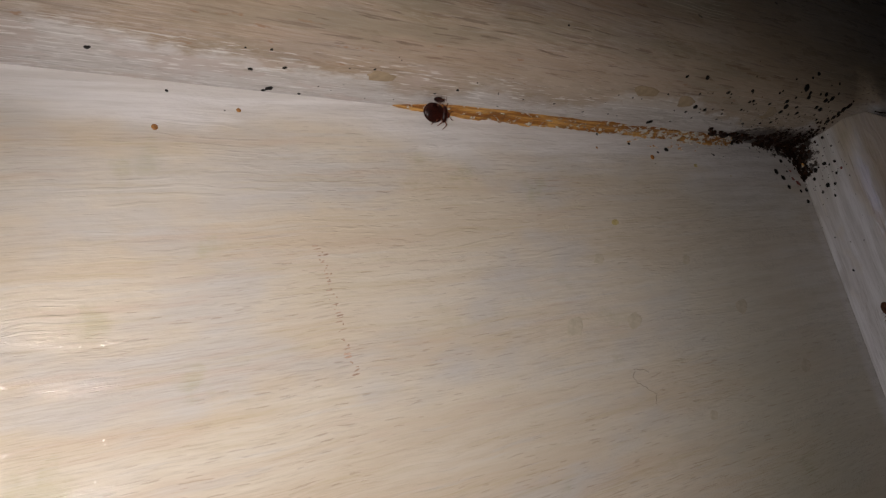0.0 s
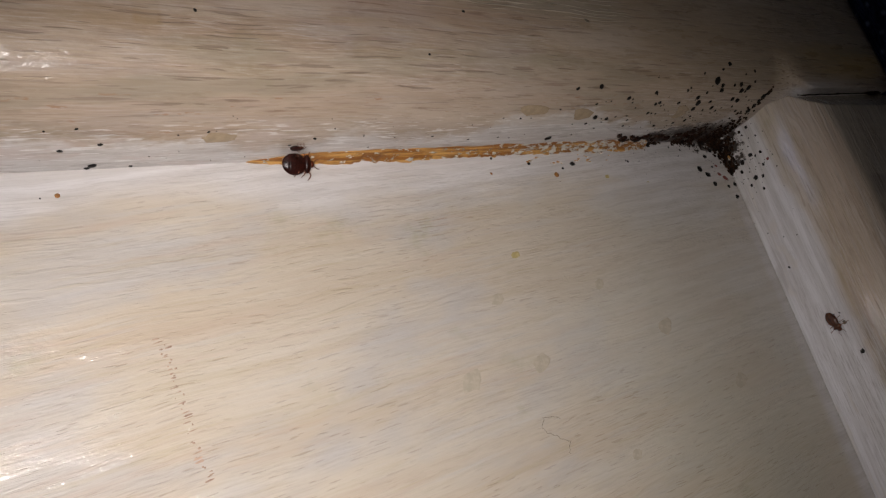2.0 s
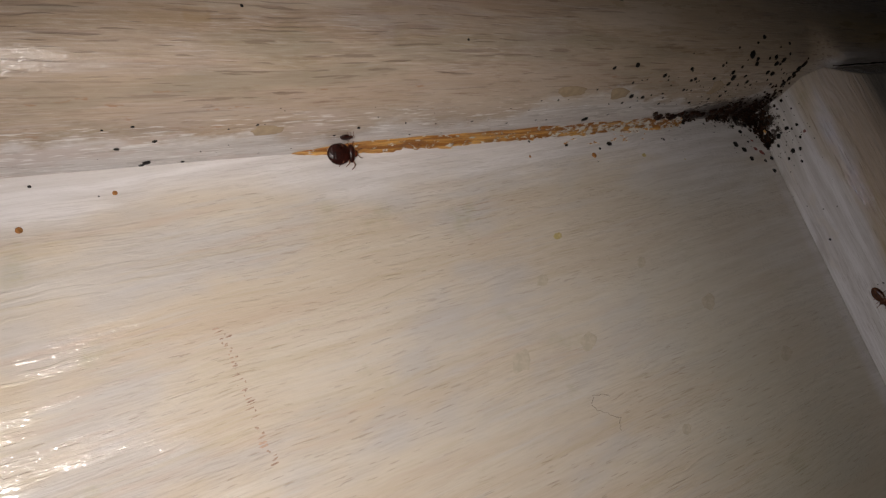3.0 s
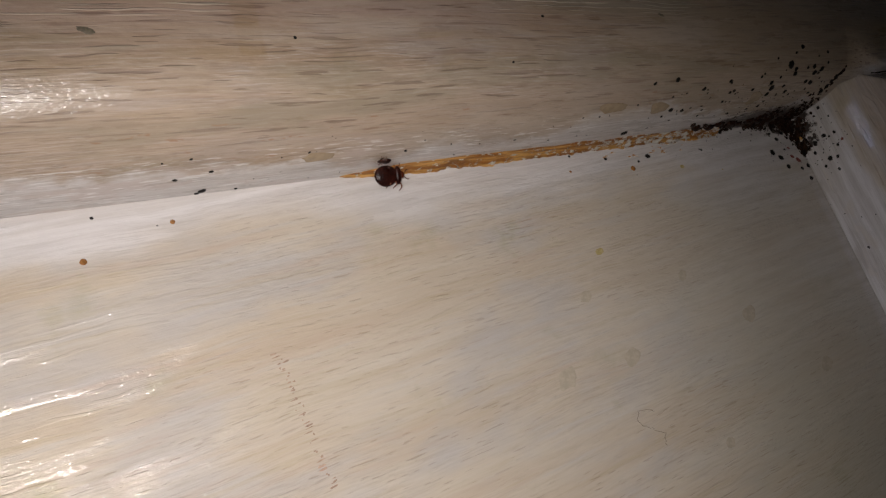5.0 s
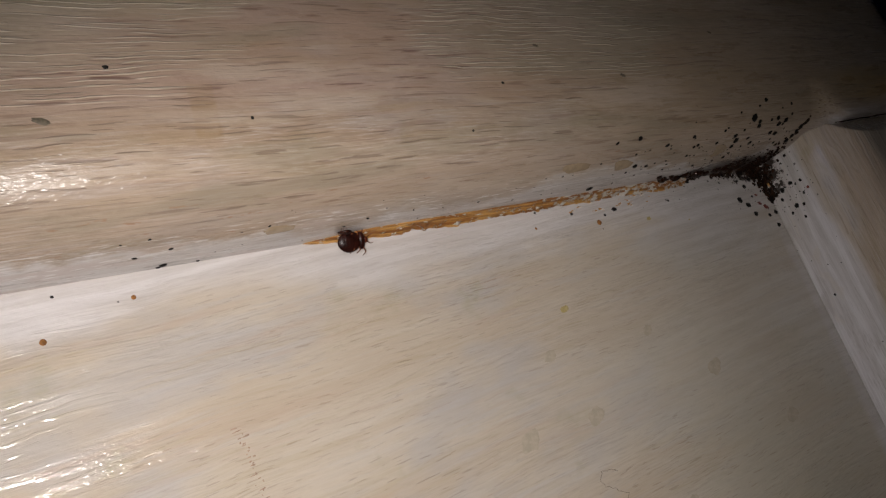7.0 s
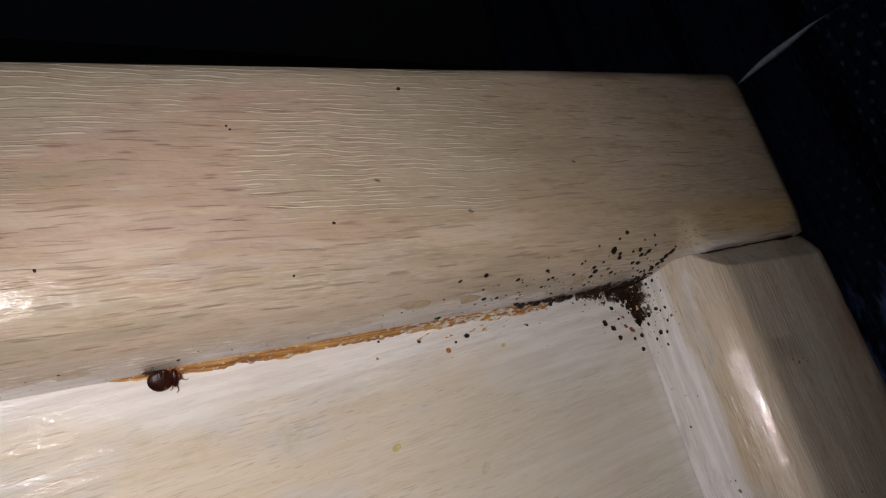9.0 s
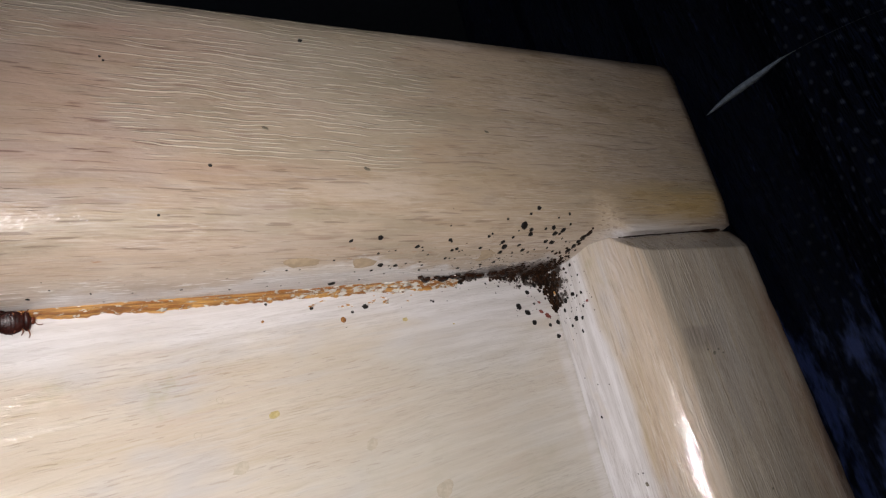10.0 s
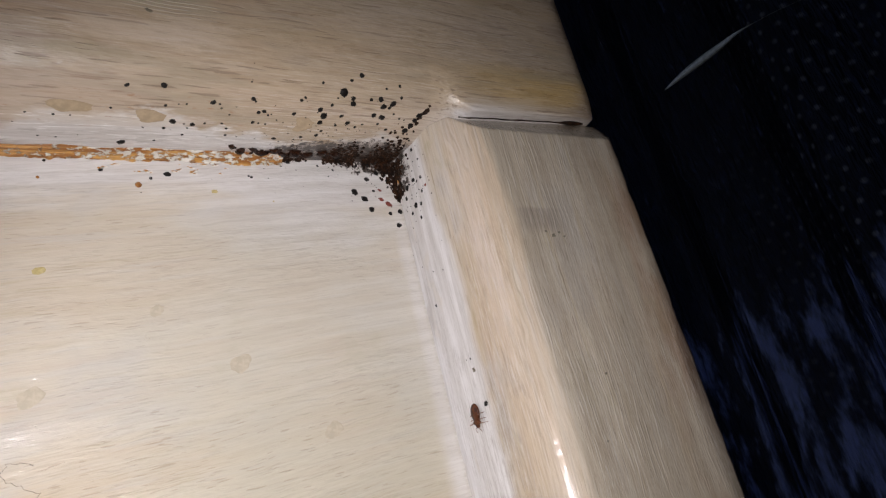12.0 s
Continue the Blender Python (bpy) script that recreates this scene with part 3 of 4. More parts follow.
# ---- the headboard ----
def headboard():
    board = tagged(new("headboard"), "whitewashed varnished wooden headboard with a framed panel, stained at its corner", "headboard")
    board.location = (0, 0, 0)
    xs = [-96, -70, -45, -30, -24] + [-20 + 0.25 * i for i in range(80)] + [0.02 + 0.03 * i for i in range(36)] + [1.25 + 0.25 * i for i in range(9)] + [3.5, 3.6, 3.75, 3.83, 3.88, 3.9]
    bm = bmesh.new()
    front = RAIL + [(1.45 + 0.36 * i, 2.03, 0) for i in range(1, 8)] + [(4.2, 2.02, 0), (4.4, 1.98, 0), (4.5, 1.88, 0), (4.54, 1.7, 0), (4.54, 0.4, 0), (4.54, -1.1, 0), (0, -1.1, 0)]
    rows = []
    for x in xs:
        pull = max(0.0, x - 3.75) / 0.15
        row = []
        for i, (d, h, _) in enumerate(front):
            if h > 0 and d < 1.45:
                turn_in = min(1, max(0, (x - 0.02) / 0.95))
                d *= 1 - 0.94 * turn_in * turn_in * (3 - 2 * turn_in) * max(0, 1 - max(0, d - 0.75) / 0.7)
            wob = 0.02 * noise.noise(Vector((x * 0.35, d * 0.8, h))) if 3 < i < len(front) - 3 else 0
            end_x = x
            if x > 3.85:
                end_x = x + 0.05 * noise.noise(Vector((d * 1.3, h * 1.3, 4.2))) + 0.13 * (h > 0)
            lift = base(x) * max(0.0, 1 - d / 3.5)
            row.append(W(end_x, -(h - 0.06 * pull ** 3 * (h > 1)) - wob, d + lift + 0.040 * (max(x, -20) - 2.2) * max(0, (d - 2.5) / 2)))
        rows.append(row)
    vs = grid(bm, rows, close=True)
    bm.faces.new(vs[0])
    bm.faces.new(vs[-1][::-1])
    bmesh.ops.recalc_face_normals(bm, faces=bm.faces)
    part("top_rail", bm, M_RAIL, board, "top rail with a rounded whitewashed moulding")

    def stile(x0, flip):
        bm = bmesh.new()
        zs = [-89.9, -70, -50, -35, -25, -18, -14] + [-12 + 0.25 * i for i in range(46)] + [-0.45 + 0.031 * i for i in range(21)]
        front = STILE + [(1.15 + 0.3 * i, 2.08, 0) for i in range(1, 10)] + [(4.08, 2.07, 0), (4.2, 2.01, 0), (4.25, 1.88, 0), (4.27, 1.6, 0), (4.27, 0.3, 0), (4.27, -1.0, 0), (.057, -1.0, 0)]
        rows = []
        for z in zs:
            cut = 2.2 if z < -0.45 else min(2.2, 2.11 - 0.85 * max(0, z + 0.36))
            row = []
            for i, (d, h, _) in enumerate(front):
                drop = 0.06 * min(1, max(0, (d - 0.2) / 0.6)) if z > -0.45 else 0
                wob = 0.015 * noise.noise(Vector((d * 0.9, z * 0.35, h + 9))) if 3 < i < len(front) - 3 else 0
                nick = 0.0
                if d > 4.0 and h > 0.5:
                    nick = 0.10 * max(0, noise.noise(Vector((z * 0.9, 3.3, h * 0.5))) - 0.12) + 0.03 * noise.noise(Vector((z * 3, 1.3, h)))
                row.append(W(x0 + flip * (d - nick + 0.022 * min(8, max(0, -z)) * (d > 3.9)), -min(h, cut) - wob, z + (rise(d) * max(0, z + 0.45) - drop * (z + 0.45)) / 0.62))
            rows.append(row)
        vs = grid(bm, rows, close=True)
        bm.faces.new(vs[0])
        bm.faces.new(vs[-1][::-1])
        bmesh.ops.recalc_face_normals(bm, faces=bm.faces)
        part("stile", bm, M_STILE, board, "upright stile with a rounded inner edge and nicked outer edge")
    stile(0, 1)
    stile(-92, -1)
    bm = bmesh.new()
    xs = [-92.2, -60, -40, -25] + [-20 + 0.5 * i for i in range(41)] + [0.3]
    zs = [-45, -30, -20, -15] + [-12 + 0.5 * i for i in range(25)] + [0.4]
    vs = grid(bm, [[W(x, 0.012 * noise.noise(Vector((x * .3, z * .5, 0))) * (x > -20), z) for x in xs] for z in zs])
    ring = list(bm.faces)
    back = bmesh.ops.extrude_face_region(bm, geom=ring)
    bmesh.ops.translate(bm, verts=[v for v in back["geom"] if isinstance(v, bmesh.types.BMVert)], vec=(0, 0.006, 0))
    bmesh.ops.recalc_face_normals(bm, faces=bm.faces)
    part("panel", bm, M_PANEL, board, "pale panel with fine horizontal grain")
    bm = bmesh.new()
    box(bm, W(-91.9, -2.0, -50), W(0.05, 1.0, -44.6), 0.004)
    part("bottom_rail", bm, M_RAIL, board)
    # chipped strip of bare wood in the seam between rail and panel
    bm = bmesh.new()
    rows = []
    for i in range(275):
        x = -10.5 + i * 0.03
        grow = min(1.0, (x + 10.5) / 1.1) ** 0.7
        w = grow * (0.115 + 0.05 * noise.noise(Vector((x * 1.1, 0, 0))) + 0.05 * noise.noise(Vector((x * 4, 2, 0))) + 0.03 * noise.noise(Vector((x * 11, 2, 0))))
        if x > -5:
            w += 0.05 * (x + 5) / 2 * (0.5 + noise.noise(Vector((x * 5, 7, 0))))
        up = grow * (0.22 + 0.06 * noise.noise(Vector((x * 1.6, 5, 0))))
        b = base(x)
        row = [W(x, 0.05, b - w)]
        for j in range(6):
            t = j / 5
            row.append(W(x, -0.012 - up * t ** 1.6 + 0.008 * noise.noise(Vector((x * 3, j * 2.0, 1))), b - w * (1 - t) - 0.02 * t))
        row.append(W(x, -up, b + 0.05))
        rows.append(row)
    grid(bm, rows)
    bmesh.ops.recalc_face_normals(bm, faces=bm.faces)
    part("bare_wood_strip", bm, M_BARE, board, "chipped strip of bare orange wood in the seam")
    return board


# ---- droppings, drops and stains ----
RAIL_SPOTS_LEFT = [
    (-15.02, .6, .039), (-12.97, .56, .032), (-12.52, .68, .032), (-12.57, .12, .055), (-12.63, .04, .033), (-12.09, .05, .03),
    (-11.21, .89, .024), (-12.8, 1.0, .023), (-13.04, 3.38, .039), (-7.36, 2.78, .028), (-8.12, 2.05, .02), (-8.65, 4.45, .018),
    (-5.55, 5.2, .04), (-9.64, .66, .035), (-9.98, .5, .026), (-8.65, .34, .018), (-7.62, .62, .023), (-6.85, .48, .023),
    (-12.04, 4.43, .034), (-8.69, 4.51, .022), (.21, 1.78, .035), (-11.41, 2.52, .025), (-7.0, .9, .014)]
RAIL_SPOTS_MIDDLE = [
    (-5.16, 1.59, .037), (-4.64, 1.63, .051), (-5.34, 1.21, .023), (-4.57, 1.31, .028), (-6.45, 1.04, .019), (-6.09, 1.03, .023),
    (-6.25, .51, .019), (-6.01, .49, .017), (-4.41, 1.02, .057), (-4.52, .86, .034), (-4.83, .85, .019), (-5.08, .42, .064),
    (-4.6, .51, .024), (-3.86, 1.42, .043), (-3.75, 1.4, .024), (-3.71, 1.33, .017), (-4.1, .98, .048), (-4.23, .98, .019),
    (-4.16, .89, .019), (-3.91, 1.02, .024), (-4.2, .71, .024), (-3.51, .76, .03), (-4.38, 1.35, .014), (-4.26, 1.36, .017),
    (-3.23, 1.53, .038), (-3.18, 1.49, .019), (-3.56, 1.22, .019), (-3.64, 1.04, .024), (-3.54, .93, .024), (-3.09, 1.3, .039),
    (-3.0, 1.33, .034), (-2.92, 1.26, .024)]
RAIL_SPOTS_CORNER = [
    (-3.14, 1.1, .034), (-3.04, 1.09, .02), (-2.92, 1.08, .022), (-2.66, .73, .04), (-2.48, 1.32, .035), (-2.41, 1.57, .03),
    (-2.35, 1.62, .025), (-2.07, 1.88, .03), (-2.03, 1.43, .05), (-1.93, 1.32, .06), (-1.96, 1.18, .05), (-1.87, 1.0, .031),
    (-1.92, .88, .041), (-2.19, .81, .036), (-2.45, .89, .02), (-1.34, 2.06, .046), (-1.54, 1.96, .03), (-1.67, 1.76, .08),
    (-1.76, 1.66, .02), (-1.47, 1.67, .046), (-1.45, 1.58, .051), (-1.6, 1.34, .041), (-1.44, 1.21, .046), (-1.84, 1.53, .03),
    (-1.12, 1.68, .036), (-.85, 1.88, .026), (-.93, 1.7, .052), (-.85, 1.57, .057), (-.67, 1.64, .062), (-.72, 1.56, .036), (-.58, 1.94, .036)]
RAIL_SPOTS_END = [
    (-.52, 1.75, .031), (-.98, 1.4, .052), (-.81, 1.37, .062), (-.59, 1.45, .026), (-.44, 1.37, .026), (-.33, 1.35, .021),
    (-.84, 1.23, .031), (-1.14, 1.2, .021), (-.62, 1.12, .037), (-1.26, 1.13, .031), (-1.65, 1.14, .026), (.23, 1.75, .054),
    (2.05, 1.64, .029), (.06, 1.54, .05), (-.04, 1.46, .06), (-.11, 1.36, .05), (-.15, 1.25, .05), (-.21, 1.12, .06)]
PANEL_SPOTS = [
    (-6.13, -.24, .025), (-5.34, -.36, .03), (-4.59, -.48, .03), (-4.32, -.39, .05), (-4.76, -.75, .012), (-2.88, -.38, .031),
    (-2.93, -.36, .021), (-3.23, -.05, .062), (-2.15, -.03, .048), (-2.29, -.13, .021), (-2.01, -.19, .019), (-1.57, -.08, .027),
    (-1.27, -.15, .027), (-1.38, -.29, .022), (-.72, -.17, .033), (-.58, -.32, .055), (-.9, -.61, .076), (-.72, -.75, .065),
    (-.62, -.97, .054), (-.23, -1.05, .044), (-.34, -.17, .056), (-.17, -.21, .034), (-.1, -1.3, .055), (.0, -1.01, .055),
    (-.49, -.57, .033), (-.49, .0, .045), (-.76, -.03, .033), (-1.09, .0, .044), (-13.98, -.45, .02), (-13.21, -.66, .012)]
STILE_SPOTS = [
    (-.61, .56, .044), (-.68, .65, .027), (-.66, .78, .032), (-.93, .73, .032), (-.66, .33, .055), (-.63, .41, .027),
    (-1.1, .46, .054), (-1.14, .62, .032), (-1.2, .31, .033), (-1.39, .53, .032), (-.84, .23, .038), (-2.48, .48, .016),
    (-2.56, .75, .015), (-3.09, .32, .026), (-2.27, .2, .016), (-4.28, .87, .02), (-4.27, .76, .015), (-5.09, .96, .039),
    (-.03, .72, .033), (-.3, .83, .022)]


def spot(name, place, normal, r, material, flat, label, category, group, rng, stretch=(1, 1, 0), rough=0.18):
    """One flat dried blob on a surface; stretch: length, width and turn."""
    m = oriented(place, Vector((1, 0, 0)) if abs(normal.x) < 0.7 else Vector((0, 0, -1)), normal)
    bm = bmesh.new()
    turn = pose(0, 0, 0, 0, 0, stretch[2])
    blob(bm, turn @ Matrix.Diagonal((r * CM * stretch[0], r * CM * stretch[1], r * CM, 1)), flat, rng, 16 if r > 0.03 else 9, 5, rough)
    ob = part(name, bm, material)
    ob.matrix_world = m
    return tagged(ob, label, category, group)


def droppings():
    rng = random.Random(5)
    put = lambda at, r: spot("dropping", at[0], at[1], r, M_DROP, 0.45, "small black dried insect dropping on the wood", "dropping", "droppings round the corner",
                             rng, (rng.uniform(0.9, 1.25), rng.uniform(0.75, 1.05), rng.uniform(-40, 40)))
    for spots in (RAIL_SPOTS_LEFT, RAIL_SPOTS_MIDDLE, RAIL_SPOTS_CORNER, RAIL_SPOTS_END):
        for x, s, r in spots:
            put(on_rail(x, s), r)
    for x, z, r in PANEL_SPOTS:
        put(on_panel(x, z), r)
    for z, s, r in STILE_SPOTS:
        put(on_stile(z, s), r)
    for x, z, r in [(-.35, -.55, .039), (-.36, -.75, .049), (-.22, -.85, .066)]:
        spot("blood_spot", *on_panel(x, z), r, M_RED, 0.3, "dried dark red blood spot on the panel", "blood spot", "blood spots", rng, (1.2, .8, -30))
    spot("blood_spot", *on_stile(-.87, .86), .034, M_RED, 0.3, "dried dark red blood spot on the stile", "blood spot", "blood spots", rng)
    for x, z, r in [(-4.79, -.61, .052), (-14.16, -1.04, .045), (-13.01, -.63, .034), (-6.23, -.54, .026)]:
        spot("amber_drop", *on_panel(x, z), r, M_AMBER, 0.55, "glossy amber drop of dried fluid on the panel", "drop", "amber drops", rng, (1, 1, 0), 0.05)
    for x, z, r in [(-3.57, -.69, .055), (-6.29, -2.08, .075), (-2.55, -.85, .05)]:
        spot("varnish_drip", *on_panel(x, z), r, M_YELLOW, 0.12, "faint yellow varnish drip on the panel", "stain", "yellow drips", rng, (1.2, .8, 10))
    for x, s, r, w in [(-2.3, 1.12, .22, .75), (-4.86, 1.08, .26, .55), (-11.2, .75, .30, .4), (-6.0, 1.2, .4, .3)]:
        spot("varnish_run", *on_rail(x, s), r, M_RUN, 0.03, "thin tan run of old varnish over the whitewash", "stain", "varnish runs", rng, (1.2, w, 0))
    for x, z, r in [(-3.57, -3.74, 0.17), (-6.48, -3.94, 0.17), (-7.83, -4.0, 0.19), (-2.21, -4.97, 0.16), (-4.73, -2.79, 0.11), (-6.93, -2.8, 0.12), (-5.21, -5.68, .10)]:
        spot("faint_stain", W(x, -0.010, z), Vector((0, -1, 0)), r, M_FAINT, 0.03, "faint brown stain on the panel", "stain", "faint stains", rng, (1.1, .8, 30))
    for x, s, r in [(-6.44, 3.45, .045), (-13.84, 2.69, .073), (-2.17, 3.59, .06), (-4.84, 2.77, .05)]:
        spot("olive_smear", *on_rail(x, s), r, M_OLIVE, 0.12, "olive brown smear dried on the rail", "stain", "smears on the rail", rng, (1.3, .6, -20))
    for x, z, r in [(-7.49, -2.24, .055), (-7.1, -1.75, .05), (-5.4, -2.6, .04), (-4.9, -3.2, .035), (-6.0, -2.95, .03)]:
        bm = bmesh.new()
        ring = [(r * CM * (1 + .12 * math.sin(3 * a)) * math.cos(a), r * CM * math.sin(a), 0) for a in (2 * math.pi * i / 20 for i in range(20))]
        grid(bm, [[Vector(q) * (1 + w * .22) + Vector((0, 0, h * r * CM)) for q in ring] for w, h in ((-.5, -.02), (-.3, .12), (0, .2), (.3, .12), (.5, -.02))], close=True)
        ob = tagged(part("varnish_bubble", bm, M_FAINT), "tiny burst varnish bubble ring on the panel", "bubble", "varnish bubbles")
        ob.matrix_world = oriented(on_panel(x, z)[0], Vector((1, 0, 0)), Vector((0, -1, 0)))
    for z, q, r in [(-2.42, 3.1, .03), (-2.5, 3.25, .045), (-2.44, 3.4, .03), (-2.52, 3.5, .025), (-4.48, .88, .045), (-5.09, 3.45, .06), (-6.18, 3.02, .07)]:
        spot("grey_speck", *on_stile(z, q), r, M_OLIVE, 0.08, "grey brown speck ground into the stile", "stain", "specks on the stile", rng, (1.1, .8, 20))
    spot("soot_blob", *on_rail(-15.08, 2.6), .08, M_DROP, 0.5, "large black dried blob on the rail", "dropping", "", rng, (.8, 1.1, 10))


def crust():
    """The dark mat in the corner and along the seam."""
    rng = random.Random(11)
    bm = bmesh.new()
    def lump(at, r, flat=0.6):
        m = oriented(at[0], Vector((0.3, 0, 1)), at[1])
        blob(bm, m @ Matrix.Diagonal((r * CM * rng.uniform(.8, 1.5), r * CM, r * CM, 1)), flat, rng, 7, 3, 0.35)
    for i in range(1700):
        x = -3.3 * (1 - rng.random() ** 0.75) + 0.02
        near = max(0.0, 1 + x / 3.3)
        if noise.noise(Vector((x * 2.2, 3.0, 0))) > 0.6 * near - 0.1 or (-2.1 < x < -1.65 and rng.random() < 0.7):
            continue
        if rng.random() < 0.3:
            z = base(x) - abs(rng.gauss(0, 0.018 + 0.10 * near ** 3))
            lump(on_panel(x, z), rng.uniform(0.010, 0.034))
        else:
            s = abs(rng.gauss(0.06, 0.09 + 0.44 * near ** 2.2))
            lump(on_rail(x, min(s, 1.3)), rng.uniform(0.010, 0.036), 0.8)
    for i in range(430):
        z = -0.78 * rng.random() ** 1.2
        wide = 0.30 * (1 + z / 0.85)
        if rng.random() < 0.62:
            lump(on_panel(0.05 - abs(rng.gauss(0, 0.6)) * wide, z), rng.uniform(0.010, 0.040))
        else:
            lump(on_stile(z + 0.05, abs(rng.gauss(0, 0.20)) * (1.1 + z)), rng.uniform(0.012, 0.042))
    for i in range(30):
        t = rng.random()
        lump(on_rail(-0.22 + 0.33 * t + rng.gauss(0, .02), 1.05 + 0.62 * t + rng.gauss(0, .03)), rng.uniform(0.015, 0.04))
    tagged(part("droppings_crust", bm, M_CRUST), "brown-black crust of insect droppings filling the corner seam", "droppings", "", "stuff")
    bm = bmesh.new()
    for i in range(320):
        q = rng.random()
        r = rng.uniform(0.006, 0.017)
        if q < 0.45:
            at = on_rail(rng.gauss(-1.6, 1.1), abs(rng.gauss(0.75, 0.45)))
        elif q < 0.7:
            at = on_panel(min(0.03, rng.gauss(-1.0, 1.1)), -abs(rng.gauss(0.2, 0.35)) + 0.02)
        elif q < 0.9:
            at = on_stile(-abs(rng.gauss(0.5, 0.6)), abs(rng.gauss(0.4, 0.3)))
        else:
            at = on_rail(rng.uniform(-15, -5), rng.uniform(0.1, 1.2))
        blob(bm, oriented(at[0], Vector((0.3, 0, 1)), at[1]) @ Matrix.Diagonal((r * CM, r * CM, r * CM, 1)), 0.5, rng, 6, 2, 0.25)
    tagged(part("dropping_specks", bm, M_DROP), "fine black specks scattered round the corner", "specks", "", "stuff")
    for x, s, r in [(-3.30, .42, .06), (-3.12, .30, .10), (-2.90, .36, .07), (-2.72, .25, .09), (-2.50, .34, .08), (-2.33, .22, .07), (-2.12, .30, .12), (-1.85, .24, .08), (-1.6, .34, .09), (-1.3, .3, .1)]:
        spot("shed_husk", *on_rail(x, s), r, M_HUSK, 0.9, "glossy brown shed insect husk stuck in the seam", "husk", "husks in the seam", rng, (rng.uniform(.9, 1.4), rng.uniform(.6, .9), rng.uniform(-35, 35)), 0.4)
    for i in range(26):
        x = rng.uniform(-5.4, -2.9)
        spot("wood_splinter", *on_panel(x, base(x) - rng.uniform(0.14, 0.34)), rng.uniform(0.012, 0.04), M_BARE, 0.25, "tiny chip of bare orange wood below the seam", "splinter", "splinters below the seam", rng, (rng.uniform(1.2, 2.6), .6, rng.uniform(-12, 12)), 0.45)
    spot("wood_splinter", *on_stile(-.42, .10), .06, M_BARE, 0.4, "chip of bare orange wood in the dirty corner", "splinter", "splinters below the seam", rng, (1.6, .7, 0), 0.3)
    # thin dark line along the joint between rail and stile
    bm = bmesh.new()
    pts, radii = [], []
    for i in range(70):
        x = 0.62 + 3.23 * i / 69
        pts.append(W(x, -1.74 + 0.01 * noise.noise(Vector((x * 4, 1, 1))), 0.105 + rise(x) + 0.01 * noise.noise(Vector((x * 3, 5, 1)))))
        radii.append((0.014 + 0.010 * noise.noise(Vector((x * 5, 2, 6))) + 0.035 * max(0, min(1, (x - 3.15) / 0.3)) * max(0, min(1, (3.85 - x) / 0.2))) * CM)
    tube(bm, pts, radii, 7)
    tagged(part("joint_dark_line", bm, M_CRUST), "thin dark line along the joint below the rail", "grime")


def scratch_and_hair():
    rng = random.Random(3)
    line = [(-12.1, -2.68), (-12.05, -2.86), (-11.99, -3.03), (-11.98, -3.21), (-11.96, -3.4), (-11.93, -3.64), (-11.9, -3.87), (-11.86, -4.15), (-11.82, -4.36), (-11.75, -4.53)]
    bm = bmesh.new()
    for (x, z), (x2, z2) in zip(line, line[1:]):
        for k in range(5):
            t = (k + rng.random()) / 5
            m = oriented(on_panel(x + (x2 - x) * t + rng.gauss(0, .03), z + (z2 - z) * t)[0], Vector((1, 0, 0.2)), Vector((0, -1, 0)))
            blob(bm, m @ Matrix.Diagonal((rng.choice((.012, .02, .035, .065)) * CM, rng.uniform(.007, .018) * CM, .010 * CM, 1)), 0.5, rng, 6, 2, 0.35)
    tagged(part("scratch", bm, M_SCRATCH), "broken brown scratch running down the panel", "scratch")
    pts = [(-6.49, -4.84), (-6.55, -4.8), (-6.74, -4.79), (-6.82, -4.83), (-6.84, -4.94), (-6.73, -5.01), (-6.6, -5.13), (-6.42, -5.21), (-6.48, -5.29), (-6.5, -5.39)]
    bm = bmesh.new()
    path = [q + Vector((rng.gauss(0, 1.6e-4), 0, rng.gauss(0, 1.6e-4))) for q in smooth_line([W(x, -0.012, z) for x, z in pts], 3)]
    tube(bm, path, [0.000032] * len(path), 5)
    tagged(part("hair", bm, M_HAIR), "fine dark kinked hair lying on the panel", "hair")


